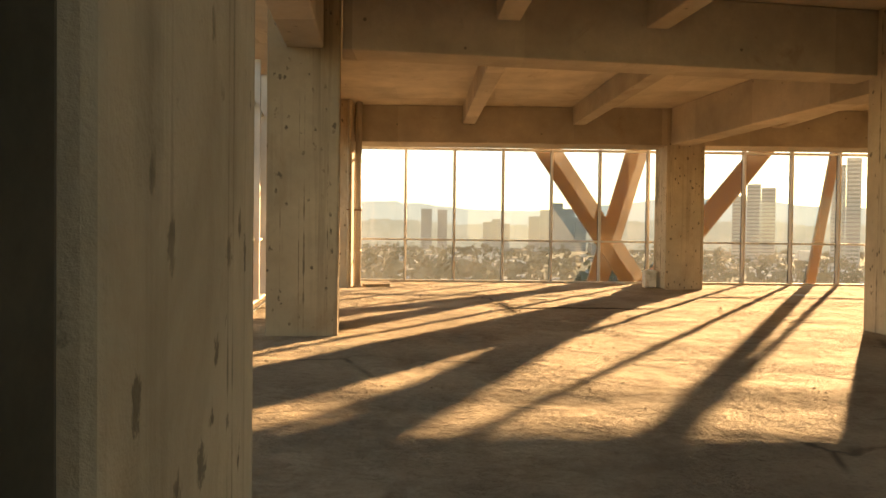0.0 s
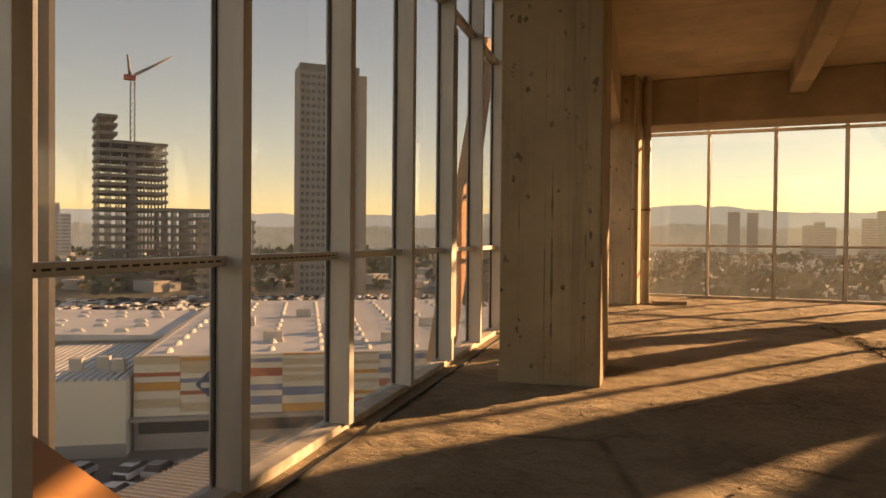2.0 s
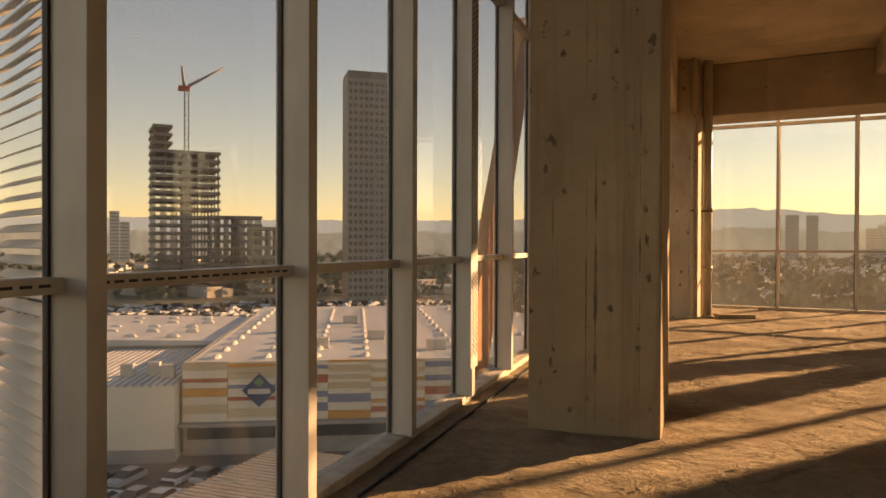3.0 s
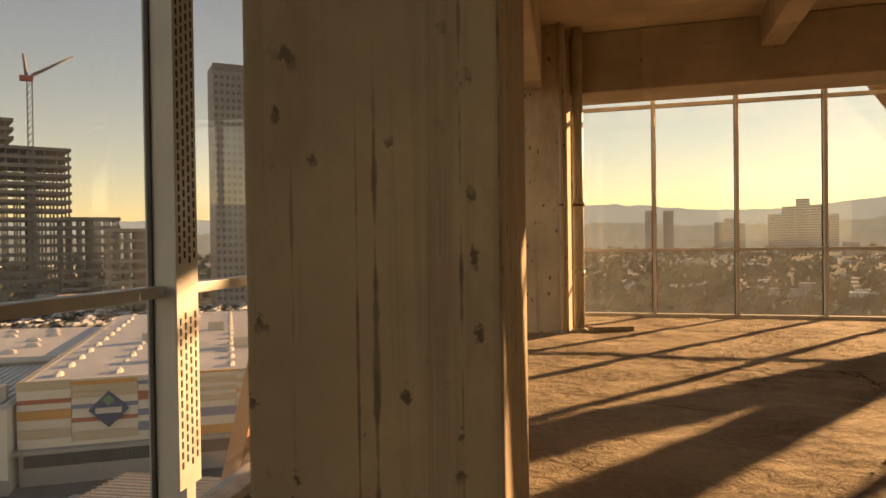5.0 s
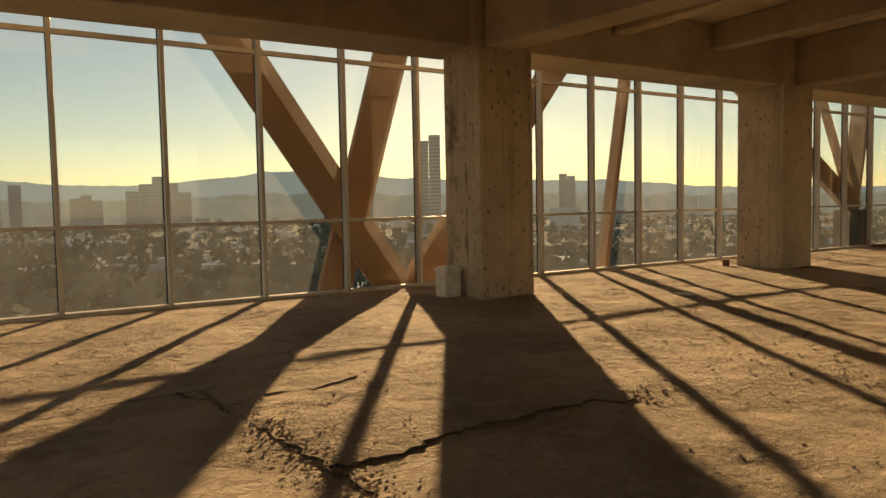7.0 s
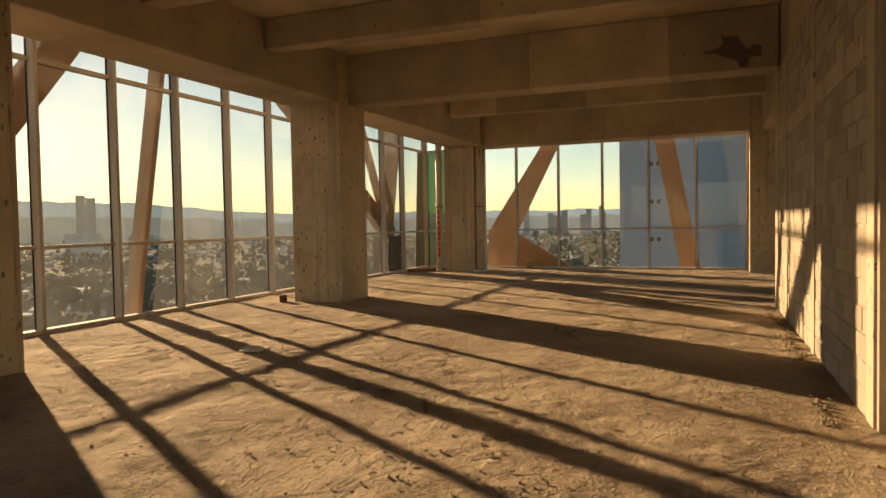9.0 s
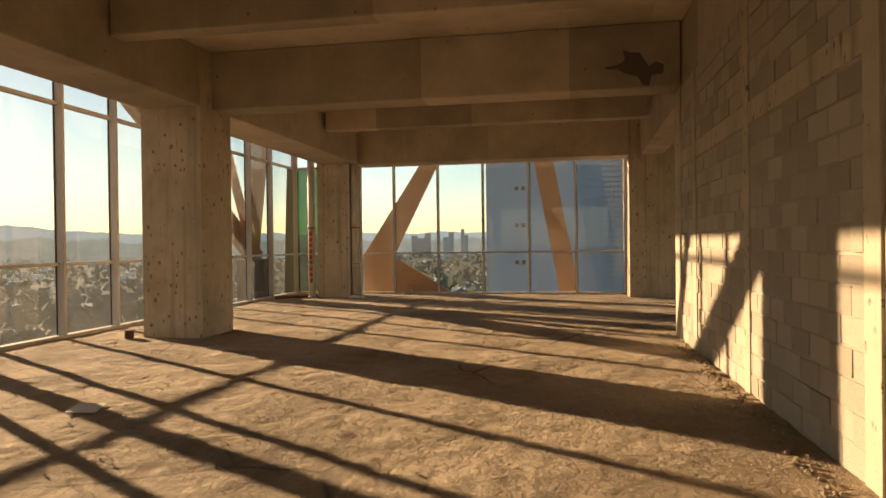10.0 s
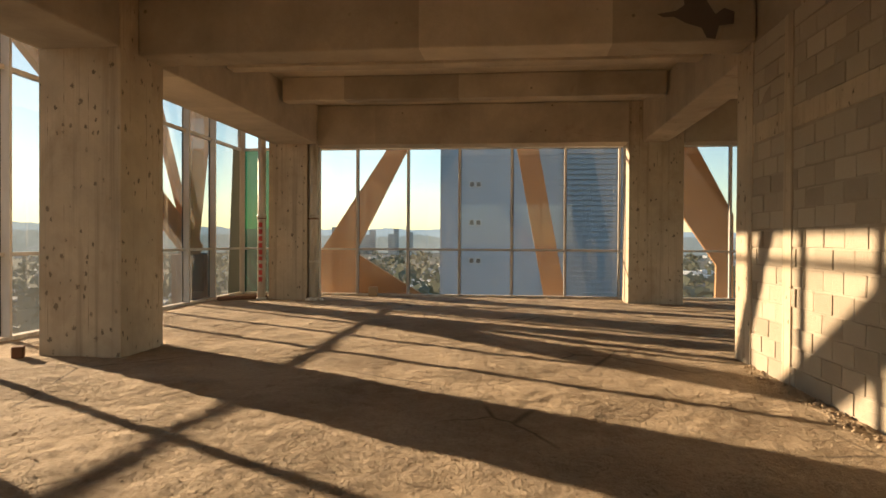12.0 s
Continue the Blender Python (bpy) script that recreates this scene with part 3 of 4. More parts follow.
def tower_crane():
    base = polar(47.9, 352, GROUND_Z)
    m = turned(base, 47.9)
    t = tagged(empty("tower_crane"), "tower crane with a red cab above the unfinished tower", "crane")
    bm = bmesh.new()
    for x in (-1.1, 0.8):
        for y in (-1.1, 0.8):
            add_box(bm, (x, y, 0), (x + 0.5, y + 0.5, 97), 0, m)
    for k in range(32):
        a = m @ Vector((-1.0, -1.0, k * 3)), m @ Vector((1.0, -1.0, k * 3 + 3))
        add = tube(a[0], a[1], 0.22, 5)
        me = bpy.data.meshes.new("tmp")
        add.to_mesh(me)
        add.free()
        bm.from_mesh(me)
        bpy.data.meshes.remove(me)
    part("mast", bm, CRANE_GREY, t)
    part("cab", box((-3.6, -1.2, 96.4), (1.6, 1.2, 98.8), 0.2, m), CRANE_RED, t, "red slewing cab")
    part("jib", tube(m @ Vector((1, 0, 99)), m @ Vector((17, 0, 109)), 0.8, 4, 0.4), CRANE_GREY, t)
    part("counter_jib", tube(m @ Vector((-1, 0, 99)), m @ Vector((-2.0, 0, 108)), 0.8, 4, 0.5), CRANE_GREY, t)


residential_tower()
tower_in_construction(47.8, 350, 30, 22, 18, 3.8, RAW, "unfinished concrete tower of open slabs and columns", extra=3)
tower_crane()
# Paler copy of RAW; the frame's sunlit tone is put into the colour.
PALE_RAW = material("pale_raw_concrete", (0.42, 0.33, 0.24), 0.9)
tower_in_construction(41.0, 300, 22, 16, 8, 4.0, PALE_RAW, "low unfinished concrete frame, sunlit tone put into its colour")

tower_in_construction(44.2, 345, 24, 16, 10, 3.8, RAW, "lower unfinished block of open concrete floors")


FAR_WALL = material("far_pale_wall", (0.56, 0.54, 0.51), 0.9)


def far_tower(az, d, wide, top, steps):
    """A far block of flats: its bearing, width in degrees and the elevation of its top, in steps of falling height."""
    m = turned(polar(az, d, GROUND_Z), az)
    t = tagged(empty("apartment_tower"), "pale apartment block far off in the haze", "tower", "far towers")
    w = d * math.tan(radians(wide))
    full = d * math.tan(radians(top)) + 1.5 - GROUND_Z
    for k, f in enumerate(steps):
        x0, h = -w / 2 + k * w / len(steps), full * f
        body = part("wall", box((x0, 0, 0), (x0 + w / len(steps) - 0.4, 18, h), 0, m), FAR_WALL, t)
        bm = bmesh.new()
        for j in range(int(h / 4)):
            add_box(bm, (x0 + 1, -0.2, 2 + j * 4), (x0 + w / len(steps) - 1.4, 0.3, 3.6 + j * 4), 0, m)
        part("window_band", bm, TOWER, body)["kind"] = "stuff"


for spec in ((1.4, 1300, 0.9, 2.15, (1,)), (0.1, 1320, 0.8, 2.1, (1,)), (-4.3, 1200, 2.2, 1.4, (0.9, 1, 0.85)), (-9.2, 1250, 4.6, 2.7, (0.72, 0.86, 1, 0.88, 0.7)), (-23.9, 850, 3.0, 4.1, (0.85, 1, 0.95)),
             (-29.9, 800, 1.9, 5.8, (0.94, 1)), (-41.0, 1300, 1.3, 2.5, (1, 0.95)), (-80.5, 1300, 0.6, 1.2, (1, 0.8)), (-79.2, 1300, 0.9, 1.0, (0.8, 1)), (-77.0, 1350, 1.6, 0.9, (0.9, 0.8, 1)), (-74.5, 1300, 0.5, 1.1, (1,)),
             (52.5, 900, 1.4, 2.3, (1, 0.8)), (57.0, 900, 1.2, 2.1, (0.8, 1))):
    far_tower(*spec)

# warehouse store
STORE = [material("cladding_" + n, c, 0.6) for n, c in (("cream", (0.80, 0.73, 0.60)), ("orange", (0.70, 0.33, 0.07)), ("rust", (0.50, 0.13, 0.06)),
                                                        ("blue", (0.20, 0.24, 0.38)), ("sand", (0.62, 0.50, 0.34)))]
ROOF = material("roof_sheet", (0.42, 0.41, 0.40), 0.6)
g = Graph(ROOF)
g.color(g.mix(g.step(g.noise(0.12, 5, 0.6), 0.35, 0.7), (0.52, 0.50, 0.48), (0.68, 0.66, 0.63)))
CREAM = material("cream_render", (0.78, 0.72, 0.60), 0.9)
GREY = material("grey_render", (0.36, 0.34, 0.31), 0.9)
SIGN_BLUE = material("sign_blue", (0.03, 0.06, 0.16), 0.5)
SIGN_GREEN = material("sign_green", (0.12, 0.30, 0.12), 0.5)
A = Vector((-66.3, 63.6, 0))
along = Vector((0.82, 0.57, 0)).normalized()
SM = Matrix.Translation(A) @ Matrix.Rotation(math.atan2(along.y, along.x), 4, "Z")


def warehouse():
    t = tagged(empty("warehouse_store"), "wide warehouse store with striped cladding and a pale flat roof", "store")
    part("wall", box((0, 0.25, GROUND_Z), (58, 76, -13.6), 0, SM), GREY, t)
    part("roof", box((-0.2, 0.3, -13.6), (60, 76, -13.1), 0, SM), ROOF, t)
    part("rear_wall", box((-52, 27, GROUND_Z), (-0.1, 62, -14.5), 0, SM), GREY, t)
    part("rear_roof", prism([SM @ Vector(p) for p in ((-52, 26.5, -14.5), (-0.3, 26.5, -14.5), (-0.3, 26.5, -13.9), (-26, 26.5, -13.3), (-52, 26.5, -13.9))], SM.to_3x3() @ Vector((0, 36, 0))), ROOF, t)
    part("valley_gutter", box((-0.3, 1.0, -13.6), (0.5, 62, -13.04), 0, SM), GREY, t)
    for i in range(7):
        for j in range(5):
            bm = bmesh.new()
            bmesh.ops.create_uvsphere(bm, u_segments=8, v_segments=4, radius=1, matrix=SM @ Matrix.Translation((-47 + i * 6.4 + 1.5 * (j % 2), 30 + j * 6.6, -13.6)) @ Matrix.Diagonal((1.2, 0.6, 0.6, 1)))
            part("skylight", bm, WHITE, t)
    part("canopy", box((-0.3, -1.2, -20.3), (58, 0.2, -19.95), 0, SM), GREY, t)
    part("window_band", box((0.5, 0.1, -22.0), (40, 0.3, -20.4), 0, SM), DARK, t)
    rr = random.Random(3)
    x = 0.0
    while x < 54:
        w = rr.choice((5.2, 6.6, 8.0))
        z = -19.9
        k = rr.randrange(5)
        while z < -12.9:
            h = rr.choice((0.45, 0.7, 1.0))
            h = min(h, -12.75 - z)
            k = 0 if k and rr.random() < 0.7 else rr.randrange(1, 5)
            part("panel", box((x, -0.05 - 0.03 * (k % 2), z), (x + w - 0.05, 0.22, z + h - 0.03), 0, SM), STORE[k], t)
            z += h
        x += w
    sign = part("sign", prism([SM @ Vector(p) for p in ((8.9, -0.45, -14.2), (10.9, -0.45, -16.2), (8.9, -0.45, -18.2), (6.9, -0.45, -16.2))], SM.to_3x3() @ Vector((0, 0.25, 0))), SIGN_BLUE, t, "dark blue diamond sign")
    part("sign_emblem", prism([SM @ Vector(p) for p in ((8.9, -0.55, -14.6), (9.5, -0.55, -15.2), (8.9, -0.55, -15.8), (8.3, -0.55, -15.2))], SM.to_3x3() @ Vector((0, 0.08, 0))), SIGN_GREEN, sign)
    part("sign_bar", box((7.6, -0.55, -16.6), (10.2, -0.46, -16.0), 0, SM), WHITE, sign)
    for i in range(9):
        for j in range(11):
            bm = bmesh.new()
            bmesh.ops.create_uvsphere(bm, u_segments=8, v_segments=4, radius=1, matrix=SM @ Matrix.Translation((3 + i * 6.2, 5 + j * 6.2, -13.1)) @ Matrix.Diagonal((0.55, 1.3, 0.55, 1)))
            part("skylight", bm, WHITE, t)
    for i, j in ((14, 12), (22, 20), (9, 30), (30, 9), (38, 26), (18, 42)):
        part("roof_unit", box((i, j, -13.1), (i + 2.6, j + 1.8, -11.7), 0.05, SM), SILL, t)


def cream_annex():
    t = tagged(empty("annex_building"), "plain cream building beside the store, with ribbed roof", "building")
    part("wall", box((-16, -2, GROUND_Z), (-0.4, 26, -15.2), 0, SM), CREAM, t)
    part("base", box((-16.1, -2.15, GROUND_Z), (-0.3, -2.0, GROUND_Z + 1.6), 0, SM), GREY, t)
    for k in range(18):
        part("roof_rib", box((-16 + k * 0.87, -2, -15.2), (-15.55 + k * 0.87, 26, -14.9), 0, SM), ROOF, t)
    for x, y in ((-8, 3), (-5.2, 4), (-3, 2)):
        part("roof_unit", box((x, y, -15.0), (x + 1.5, y + 1.2, -13.4), 0.1, SM), SILL, t)
    part("wing", box((-34, -8, GROUND_Z), (-16.1, 20, -16.2), 0, SM), CREAM, t)


def ribbed_canopy():
    t = tagged(empty("canopy"), "ribbed pale sheet canopy over the car park", "canopy")
    m = Matrix.Translation((-45.3, 56.0, 0)) @ Matrix.Rotation(radians(7), 4, "Z")
    part("sheet", box((0, -20, -18.2), (22, 0, -18.0), 0, m), CREAM, t)
    for k in range(30):
        part("rib", box((-0.05, -20 + k * 0.68, -18.0), (22.05, -19.9 + k * 0.68, -17.88), 0, m), PALE_RAW, t)
    for x in (1, 11, 21):
        for y in (-19, -1):
            part("post", tube(m @ Vector((x, y, GROUND_Z)), m @ Vector((x, y, -18.2)), 0.15, 8), STEEL, t)


LOT = material("car_park", (0.10, 0.095, 0.09), 0.95)
structure("road", box((-40, -40, GROUND_Z - 0.2), (64, 0.2, GROUND_Z + 0.05), 0, SM), LOT, "asphalt car park in front of the store", "road")
PAINTS = [material("car_" + n, c, 0.3) for n, c in (("white", (0.7, 0.7, 0.7)), ("silver", (0.42, 0.42, 0.43)), ("black", (0.03, 0.03, 0.035)), ("red", (0.3, 0.04, 0.03)))]
TYRE = material("tyre", (0.02, 0.02, 0.02), 0.9)


def car(paint, name):
    t = tagged(empty("car"), name + " car parked in the open lot", "car", "parked cars")
    body = [(-2.15, 0.35), (2.15, 0.35), (2.2, 0.75), (1.9, 0.88), (-2.1, 0.95), (-2.2, 0.7)]
    part("body", prism([(x, -0.88, z) for x, z in body], (0, 1.76, 0)), paint, t)
    part("cabin", prism([(x, -0.76, z) for x, z in ((-1.9, 0.92), (-1.3, 1.42), (0.3, 1.45), (1.15, 0.90))], (0, 1.52, 0)), DARK, t, "dark car windows")
    part("roof", box((-1.25, -0.70, 1.42), (0.25, 0.70, 1.49), 0.03), paint, t)
    for x in (-1.35, 1.4):
        for y in (-0.86, 0.68):
            part("wheel", tube((x, y, 0.33), (x, y + 0.18, 0.33), 0.33, 12), TYRE, t)
    return t


warehouse()
cream_annex()
ribbed_canopy()
cars = [car(p, n) for p, n in zip(PAINTS, ("white", "silver", "black", "red"))]
for k, c in enumerate(cars):
    c.matrix_basis = SM @ pose(2 + 2.7 * k, -9, GROUND_Z + 0.05, 0, 0, 68)
for row in range(4):
    for k in range(13):
        if rng.random() < 0.85:
            copy_thing(rng.choice(cars[:2] + cars), SM @ pose(-26 + 2.8 * k + rng.uniform(-0.2, 0.2), -5.5 - row * 6.5 - (3.5 if row == 0 else 3.2), GROUND_Z + 0.05, 0, 0, 68 + rng.choice((0, 180)) + rng.uniform(-3, 3)))


def far_cars():
    verts, faces = [], []
    for k in range(900):
        az, d = rng.uniform(24, 60), rng.uniform(190, 300)
        p = polar(az, d)
        p = Vector((round(p.x / 2.8) * 2.8, round(p.y / 6.5) * 6.5 + rng.choice((0, 0.4)), GROUND_Z + 0.02))
        for x0, x1, w, z0, z1 in ((-2.1, 2.1, 0.85, 0.3, 0.9), (-1.4, 0.8, 0.7, 0.9, 1.45)):
            n = len(verts)
            for z in (z0, z1):
                verts += [(p.x - w, p.y + x0, p.z + z), (p.x + w, p.y + x0, p.z + z), (p.x + w, p.y + x1, p.z + z), (p.x - w, p.y + x1, p.z + z)]
            faces += [(n, n + 1, n + 5, n + 4), (n + 1, n + 2, n + 6, n + 5), (n + 2, n + 3, n + 7, n + 6), (n + 3, n, n + 4, n + 7), (n + 4, n + 5, n + 6, n + 7)]
    me = bpy.data.meshes.new("far_parked_cars")
    me.from_pydata(verts, [], faces)
    me.materials.append(CARS)
    tagged(new("far_parked_cars", me), "rows of cars parked in the far lot", "cars", kind="stuff")


CARS = material("far_car_paint", (0.4, 0.4, 0.4), 0.35)
g = Graph(CARS)
g.color(g.mix(g.step(g.island(), 0.3, 0.7), (0.05, 0.05, 0.06), (0.7, 0.7, 0.7)))
far_cars()

# tall louvred wing beside the windows
LOUVRE = material("louvre_white", (0.62, 0.58, 0.52), 0.7)


def louvre_wing():
    t = tagged(empty("louvre_wing"), "tall white post and sloping louvre blades of a neighbouring wing", "louvre screen")
    p = Vector((-30.4, 24.6, 0))
    m = Matrix.Translation(p) @ Matrix.Rotation(math.atan2(0.30, -0.95), 4, "Z")
    part("post", box((-0.35, -0.45, GROUND_Z), (0.35, 0.45, 26), 0.04, m), LOUVRE, t)
    part("rear_frame", box((3.6, -2.6, GROUND_Z), (9, -2.3, 26), 0, m), RAW, t)
    for k in range(62):
        b = m @ Matrix.Translation((0, 0, GROUND_Z + 0.5 + k * 0.8)) @ Matrix.Rotation(radians(-28), 4, "X")
        part("blade", box((0.3, -0.42, -0.04), (11, 0.42, 0.04), 0, b), LOUVRE, t)


louvre_wing()

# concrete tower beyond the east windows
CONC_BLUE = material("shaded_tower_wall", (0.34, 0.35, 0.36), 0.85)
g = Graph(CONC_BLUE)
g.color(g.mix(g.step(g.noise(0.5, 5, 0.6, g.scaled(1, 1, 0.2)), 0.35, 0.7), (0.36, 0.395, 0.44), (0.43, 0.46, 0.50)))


SLATS = material("blue_grey_slat", (0.33, 0.36, 0.40), 0.8)


def concrete_tower():
    t = tagged(empty("concrete_tower"), "grey concrete tower with small paired windows", "tower")
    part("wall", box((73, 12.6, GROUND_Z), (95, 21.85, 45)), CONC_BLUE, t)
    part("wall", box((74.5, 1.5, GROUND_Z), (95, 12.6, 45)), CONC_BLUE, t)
    for k in range(19):
        z = -22.6 + 3.66 * k
        for y in (18.1, 18.75):
            w = part("window", box((72.93, y, z), (73.1, y + 0.52, z + 0.55)), WHITE, t)
            part("pane", box((72.90, y + 0.06, z + 0.06), (72.98, y + 0.46, z + 0.49)), DARK, w)
    for k in range(90):
        part("slat", box((74.3, 1.7, -22 + 0.5 * k), (74.52, 10.6, -21.85 + 0.5 * k)), SLATS, t)
    part("corner_fin", box((73.4, 21.85, GROUND_Z), (76, 22.1, 30)), SLATS, t)


concrete_tower()

# ---- things on the floor ----
def pipe(x, y, r, label, writing=False):
    t = tagged(empty("drain_pipe", (x, y, 0)), label, "pipe")
    part("tube", tube((0, 0, -0.01), (0, 0, CEIL_Z), r), PIPE, t)
    for z in (0.9, 2.05):
        part("coupling", tube((0, 0, z), (0, 0, z + 0.09), r * 1.14), PIPE, t)
    part("foot", tube((0, 0, -0.01), (0, 0, 0.05), r * 1.3), PIPE, t)
    part("clamp", tube((0, 0, 2.02), (0, 0, 2.05), r * 1.25), RUST, t, "rusty pipe clamp")
    if writing:
        for k in range(9):
            part("marking", box((-r - 0.004, -0.05, 0.45 + k * 0.17), (-r * 0.86, 0.04, 0.57 + k * 0.17)), RED, t, "red painted marking")
    return t


pipe(-2.20, 18.78, 0.085, "pale plastic drain pipe standing beside the column")
pipe(-2.42, 18.40, 0.03, "thin pale conduit fixed to the column edge")
pipe(22.62, 20.68, 0.10, "pale drain pipe with red markings", True)
pipe(22.88, 19.42, 0.11, "pale plastic drain pipe in the corner")
tagged(mesh_object("downpipe_post", box((23.3, 19.40, -0.01), (23.5, 19.53, BEAM_Z), 0.01), PIPE), "pale boxed post beside the window", "post")

bm = bmesh.new()
add_box(bm, (5.68, 19.60, -0.005), (6.02, 19.90, 0.50), 0.06)
tub = tagged(mesh_object("plastic_container", bm, WHITE), "dirty white plastic container beside the column", "container")
part("lid", box((5.665, 19.585, 0.43), (6.035, 19.915, 0.462), 0.012), WHITE, tub)
tagged(mesh_object("plank", box((-0.34, -0.13, -0.005), (0.34, 0.13, 0.07), 0.008, pose(-1.72, 18.97, 0, 0, 0, 24)), WOOD), "short raw timber plank lying on the floor", "plank")
tagged(mesh_object("timber_block", box((-0.13, -0.12, -0.005), (0.13, 0.12, 0.25), 0.01, pose(24.15, 18.15, 0, 0, 0, 8)), WOOD), "small brown timber block by the window", "block")
bm = box((-0.19, -0.13, 0), (0.19, 0.13, 0.008), 0, pose(8.96, 17.57, 0.012, 3, 0, 20))
tagged(mesh_object("paper_sheet", bm, PAPER), "crumpled pale card lying in the dust", "card")
tagged(mesh_object("steel_offcut", tube((21.9, 21.5, 0.06), (23.0, 20.7, 0.03), 0.05, 8), RUST), "dark metal offcut lying in the corner", "offcut")
tagged(mesh_object("brick_piece", box((-0.09, -0.07, -0.005), (0.09, 0.07, 0.14), 0.02, pose(13.72, 20.45, 0, 0, 0, 30)), RUST), "dark brick piece against the column", "brick")


def lumps(name, spots, label, mat):
    bm = bmesh.new()
    for x, y, r in spots:
        got = bmesh.ops.create_icosphere(bm, subdivisions=1, radius=r, matrix=Matrix.Translation((x, y, r * 0.35)) @ Matrix.Diagonal((1.2, 0.9, 0.7, 1)))["verts"]
        for v in got:
            v.co += Vector((rng.gauss(0, r * 0.16), rng.gauss(0, r * 0.16), rng.gauss(0, r * 0.1)))
    return tagged(mesh_object(name, bm, mat), label, "rubble", kind="stuff")


lumps("plaster_lumps", [(22.6 + rng.gauss(0, 0.12), 19.3 + rng.gauss(0, 0.1), rng.uniform(0.04, 0.08)) for k in range(9)], "white plaster lumps at the foot of the pipe", WHITE)
spots = []
for k in range(170):
    spots.append((rng.gauss(6.0, 0.8), rng.gauss(13.6, 0.6), rng.uniform(0.004, 0.016)))
for k in range(420):
    u = rng.random()
    spots.append((1.1 + 0.35 * u + rng.gauss(0, 0.12), 15.7 - 2.8 * u + rng.gauss(0, 0.14), rng.uniform(0.004, 0.013)))
for k in range(260):
    spots.append((7.6 + 7 * rng.random(), wall_y(10) + 0.12 + abs(rng.gauss(0, 0.10)), rng.uniform(0.006, 0.03)))
for k in range(60):
    spots.append((rng.gauss(3.9, 0.3), rng.gauss(13.8, 0.12), rng.uniform(0.005, 0.014)))
for k in range(1500):
    spots.append((rng.uniform(-2, 12), rng.uniform(6, 19), rng.uniform(0.004, 0.014)))
lumps("floor_rubble", spots, "loose clods and grit scattered over the floor", FLOOR)

# crack across the screed
CRACK = material("crack_dirt", (0.09, 0.065, 0.042), 1.0)


def floor_crack(stops, wide=1.0):
    bm = bmesh.new()
    old = None
    for (xa, ya), (xb, yb) in zip(stops, stops[1:]):
        n = Vector((yb - ya, xa - xb, 0)).normalized()
        for k in range(9):
            u = k / 9
            w = wide * (0.002 + 0.007 * rng.random() ** 2)
            c = Vector((xa + (xb - xa) * u, ya + (yb - ya) * u, 0.005)) + n * rng.gauss(0, 0.022)
            pair = bm.verts.new(c - n * w), bm.verts.new(c + n * w)
            if old:
                bm.faces.new((old[0], pair[0], pair[1], old[1]))
            old = pair
    up = bmesh.ops.extrude_face_region(bm, geom=bm.faces[:])["geom"]
    bmesh.ops.translate(bm, vec=(0, 0, -0.04), verts=[v for v in up if isinstance(v, bmesh.types.BMVert)])
    bmesh.ops.recalc_face_normals(bm, faces=bm.faces)
    tagged(mesh_object("floor_crack", bm, CRACK), "dark jagged crack filled with dirt in the floor", "crack", kind="structure")


floor_crack([(0.95, 15.95), (1.12, 15.5), (1.22, 14.9), (1.28, 14.45), (1.34, 13.9), (1.40, 13.3), (1.45, 12.9)])
floor_crack([(1.2, 15.3), (1.5, 15.5), (1.95, 15.45), (2.45, 15.65)])
floor_crack([(1.36, 13.75), (1.8, 13.7), (2.2, 13.88), (2.7, 13.86), (3.2, 13.92), (3.9, 13.76)], 0.35)

# stain on the beam
bm = bmesh.new()
ring = [bm.verts.new((14.306, 11.95 + a, 4.14 + b)) for a, b in ((0.62, 0.10), (0.40, 0.13), (0.30, 0.20), (0.33, 0.36), (0.22, 0.31), (0.08, 0.30), (0.0, 0.17), (-0.06, 0.08), (-0.16, 0.15), (-0.28, 0.10),
                                                                     (-0.27, -0.04), (-0.10, -0.06), (-0.06, -0.22), (0.04, -0.20), (0.10, -0.08), (0.28, -0.02), (0.42, 0.06), (0.55, 0.06))]
bm.faces.new(ring)
up = bmesh.ops.extrude_face_region(bm, geom=bm.faces[:])["geom"]
bmesh.ops.translate(bm, vec=(-0.003, 0, 0), verts=[v for v in up if isinstance(v, bmesh.types.BMVert)])
tagged(mesh_object("beam_stain", bm, STAIN), "dark ragged water stain on the beam face", "stain", kind="structure")

# perforated plate on one mullion of the west windows
plate = empty("mullion_plate")
tagged(plate, "perforated metal plate fixed to a window mullion", "plate")
yp = W_Y[10]
m = Matrix.Translation((west(yp) + 0.172, yp, 0)) @ Matrix.Rotation(math.atan2(1, -0.1385), 4, "Z")
part("sheet", box((-0.10, -0.012, 0.3), (0.10, 0.0, 3.7), 0.002, m), STEEL, plate)
bm = bmesh.new()
for k in range(64):
    for c in range(4):
        z = 0.4 + k * 0.05 + (0.025 if c % 2 else 0)
        if abs(z - TRANSOM_Z) > 0.12:
            add_box(bm, (-0.075 + c * 0.045, -0.015, z), (-0.062 + c * 0.045, -0.006, z + 0.034), 0, m)
part("slot_grille", bm, BLACK, plate)["kind"] = "stuff"

# ---- block wall pieces ----
TIES = [(7.60, 7.84), (10.50, 10.70), (13.22, 13.44), (14.40, 14.95)]


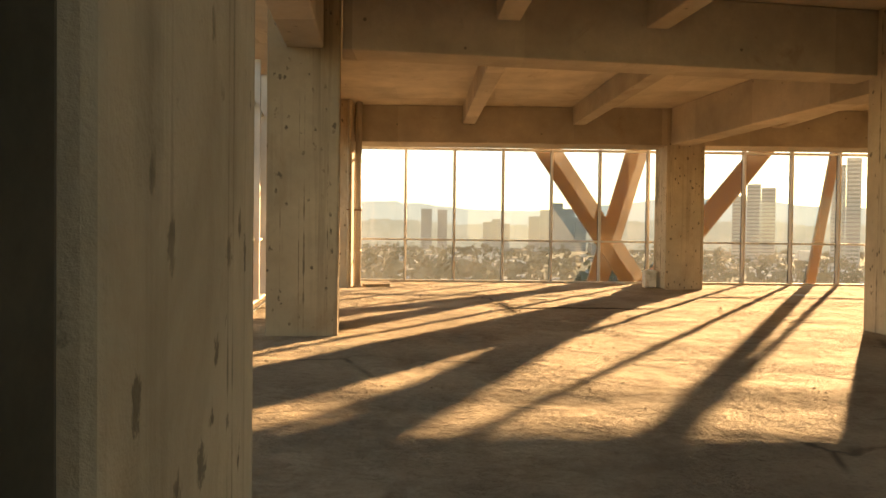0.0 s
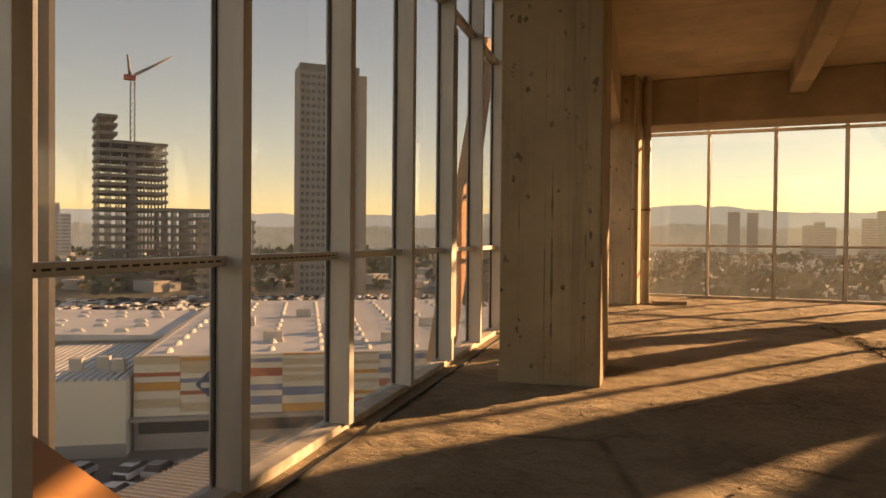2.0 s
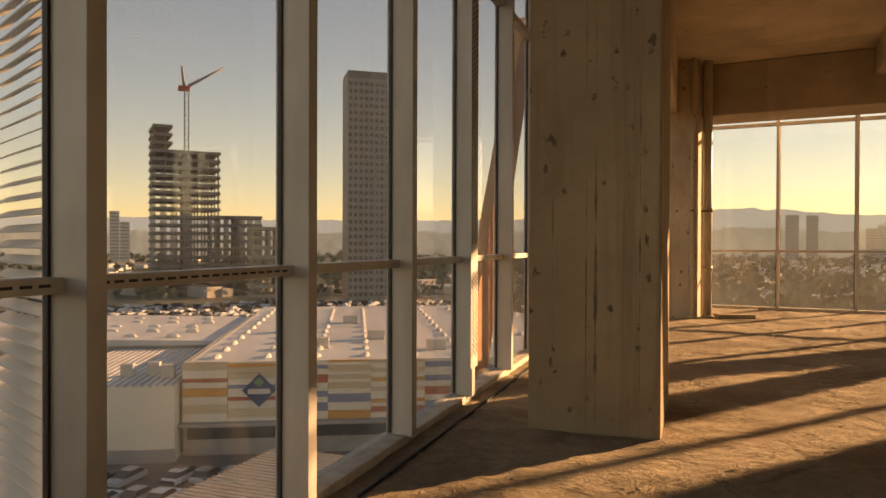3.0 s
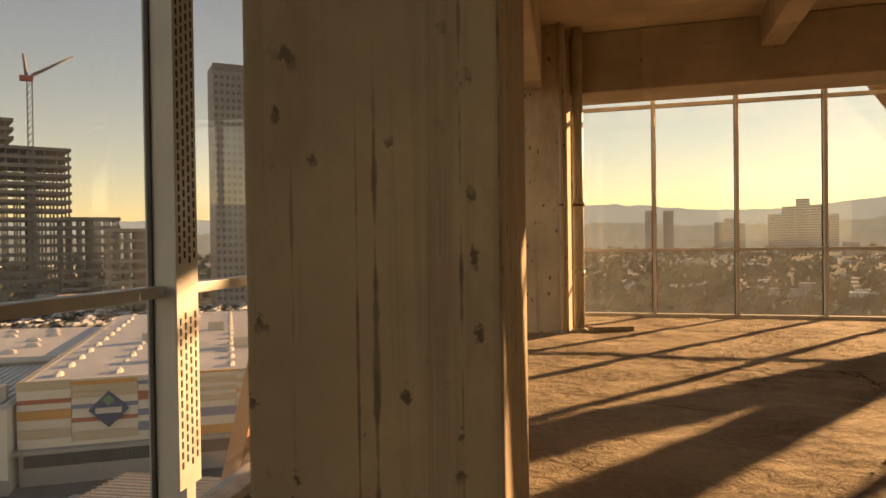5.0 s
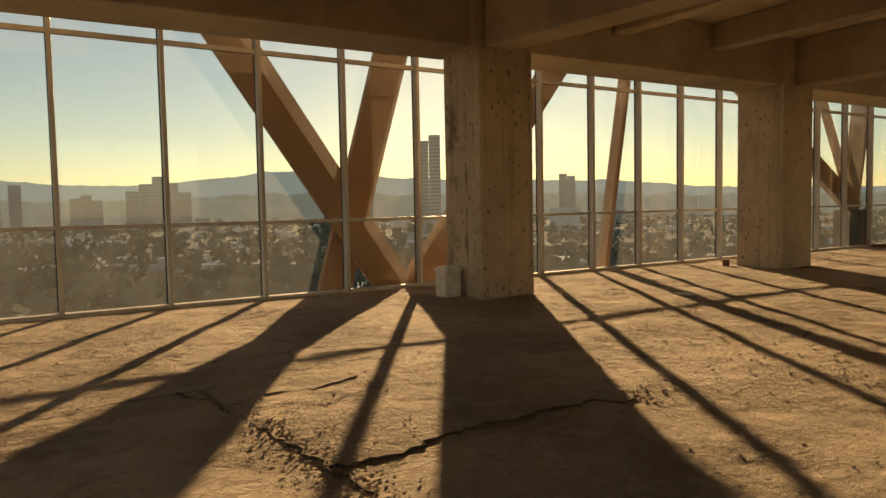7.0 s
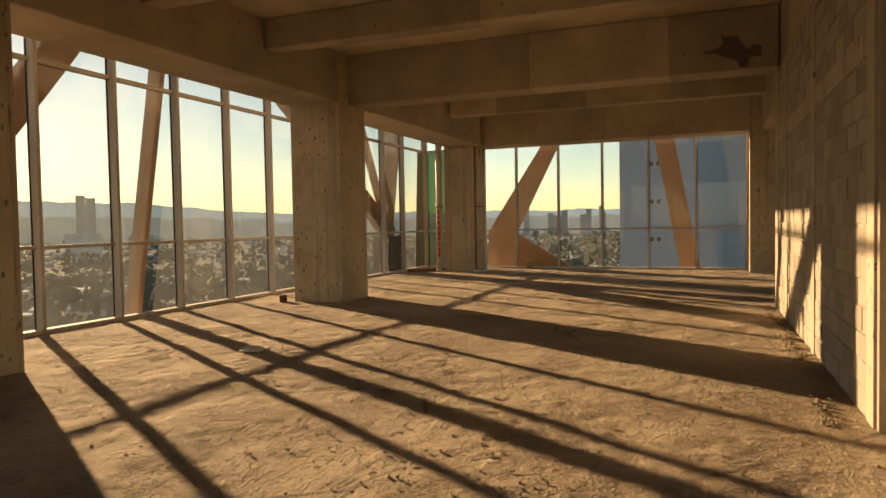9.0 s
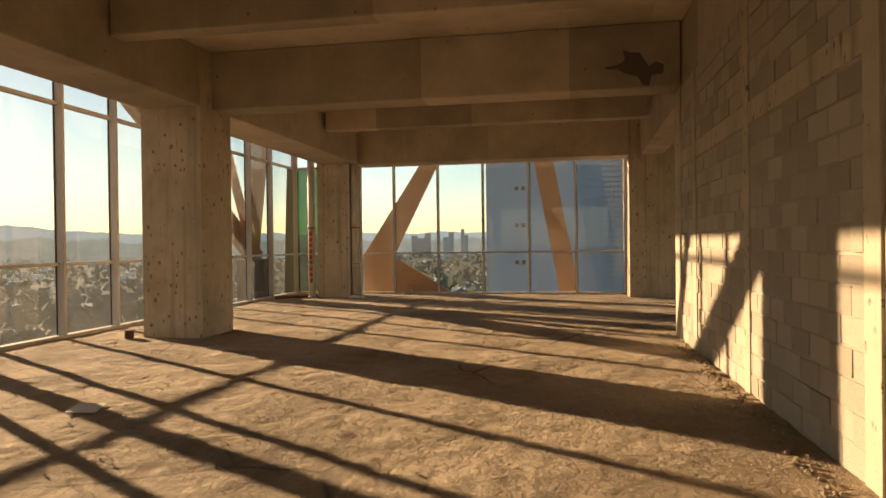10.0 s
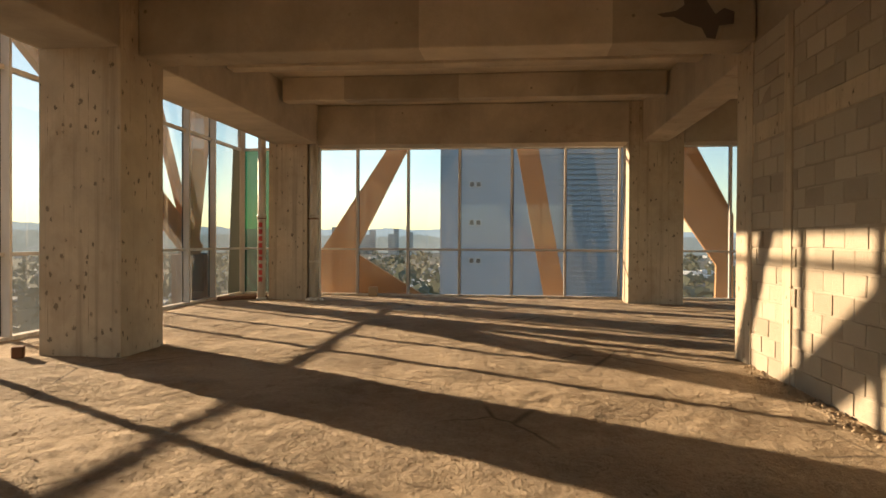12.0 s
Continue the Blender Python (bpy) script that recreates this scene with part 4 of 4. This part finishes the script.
def wall_frame(x):
    return Matrix.Translation((x, wall_y(x), 0)) @ Matrix.Rotation(math.atan(0.028), 4, "Z")


for a, b in TIES:
    part("tie_column", box((a - 7.5, -0.12, -0.01), (b - 7.5, 0.016, BEAM_Z), 0.008, wall_frame(7.5)), CONCRETE, block_wall, "cast concrete tie column")
gaps = [(7.52, 7.60), (7.84, 10.50), (10.70, 13.22), (13.44, 14.40)]
for a, b in gaps[1:]:
    part("tie_beam", box((a - 7.5, -0.12, 2.68), (b - 7.5, 0.012, 2.90), 0.008, wall_frame(7.5)), CONCRETE, block_wall, "cast concrete tie beam")
shapes = []
for k in range(6):
    bm = box((0, -0.06, 0), (0.385, 0.0, 0.188), 0.011)
    for v in bm.verts:
        v.co += Vector((rng.gauss(0, 0.002), rng.gauss(0, 0.002), rng.gauss(0, 0.002)))
    me = bpy.data.meshes.new("block")
    bm.to_mesh(me)
    bm.free()
    me.materials.append(BLOCK)
    shapes.append(me)
count = 0
rest = bmesh.new()
for a, b in gaps[1:]:
    z, row = 0.012, 0
    while z < BEAM_Z - 0.05:
        if 2.50 < z < 2.88:
            z = 2.905
        x = a + 0.006 - (0.2 if row % 2 else 0.0)
        while x < b - 0.05:
            lo, hi = max(x, a + 0.005), min(x + 0.385, b - 0.005)
            hgt = min(0.188, BEAM_Z - 0.01 - z)
            m = wall_frame(7.5) @ Matrix.Translation((lo - 7.5, 0.004 + rng.gauss(0, 0.004), z + rng.gauss(0, 0.002))) @ Matrix.Rotation(rng.gauss(0, 0.010), 4, "Y")
            if hi - lo > 0.05 and hgt > 0.04:
                if count < 300 and x > 7.8 and z < 3.4:
                    ob = new("block", rng.choice(shapes))
                    ob.parent = block_wall
                    ob.matrix_basis = m @ Matrix.Diagonal(((hi - lo) / 0.385, 1, hgt / 0.188, 1))
                    count += 1
                else:
                    add_box(rest, (0, -0.06, 0), (hi - lo, 0.0, hgt), 0, m)
            x += 0.398 + rng.uniform(-0.004, 0.012)
        z += 0.204
        row += 1
part("blocks", rest, BLOCK, block_wall)["kind"] = "stuff"
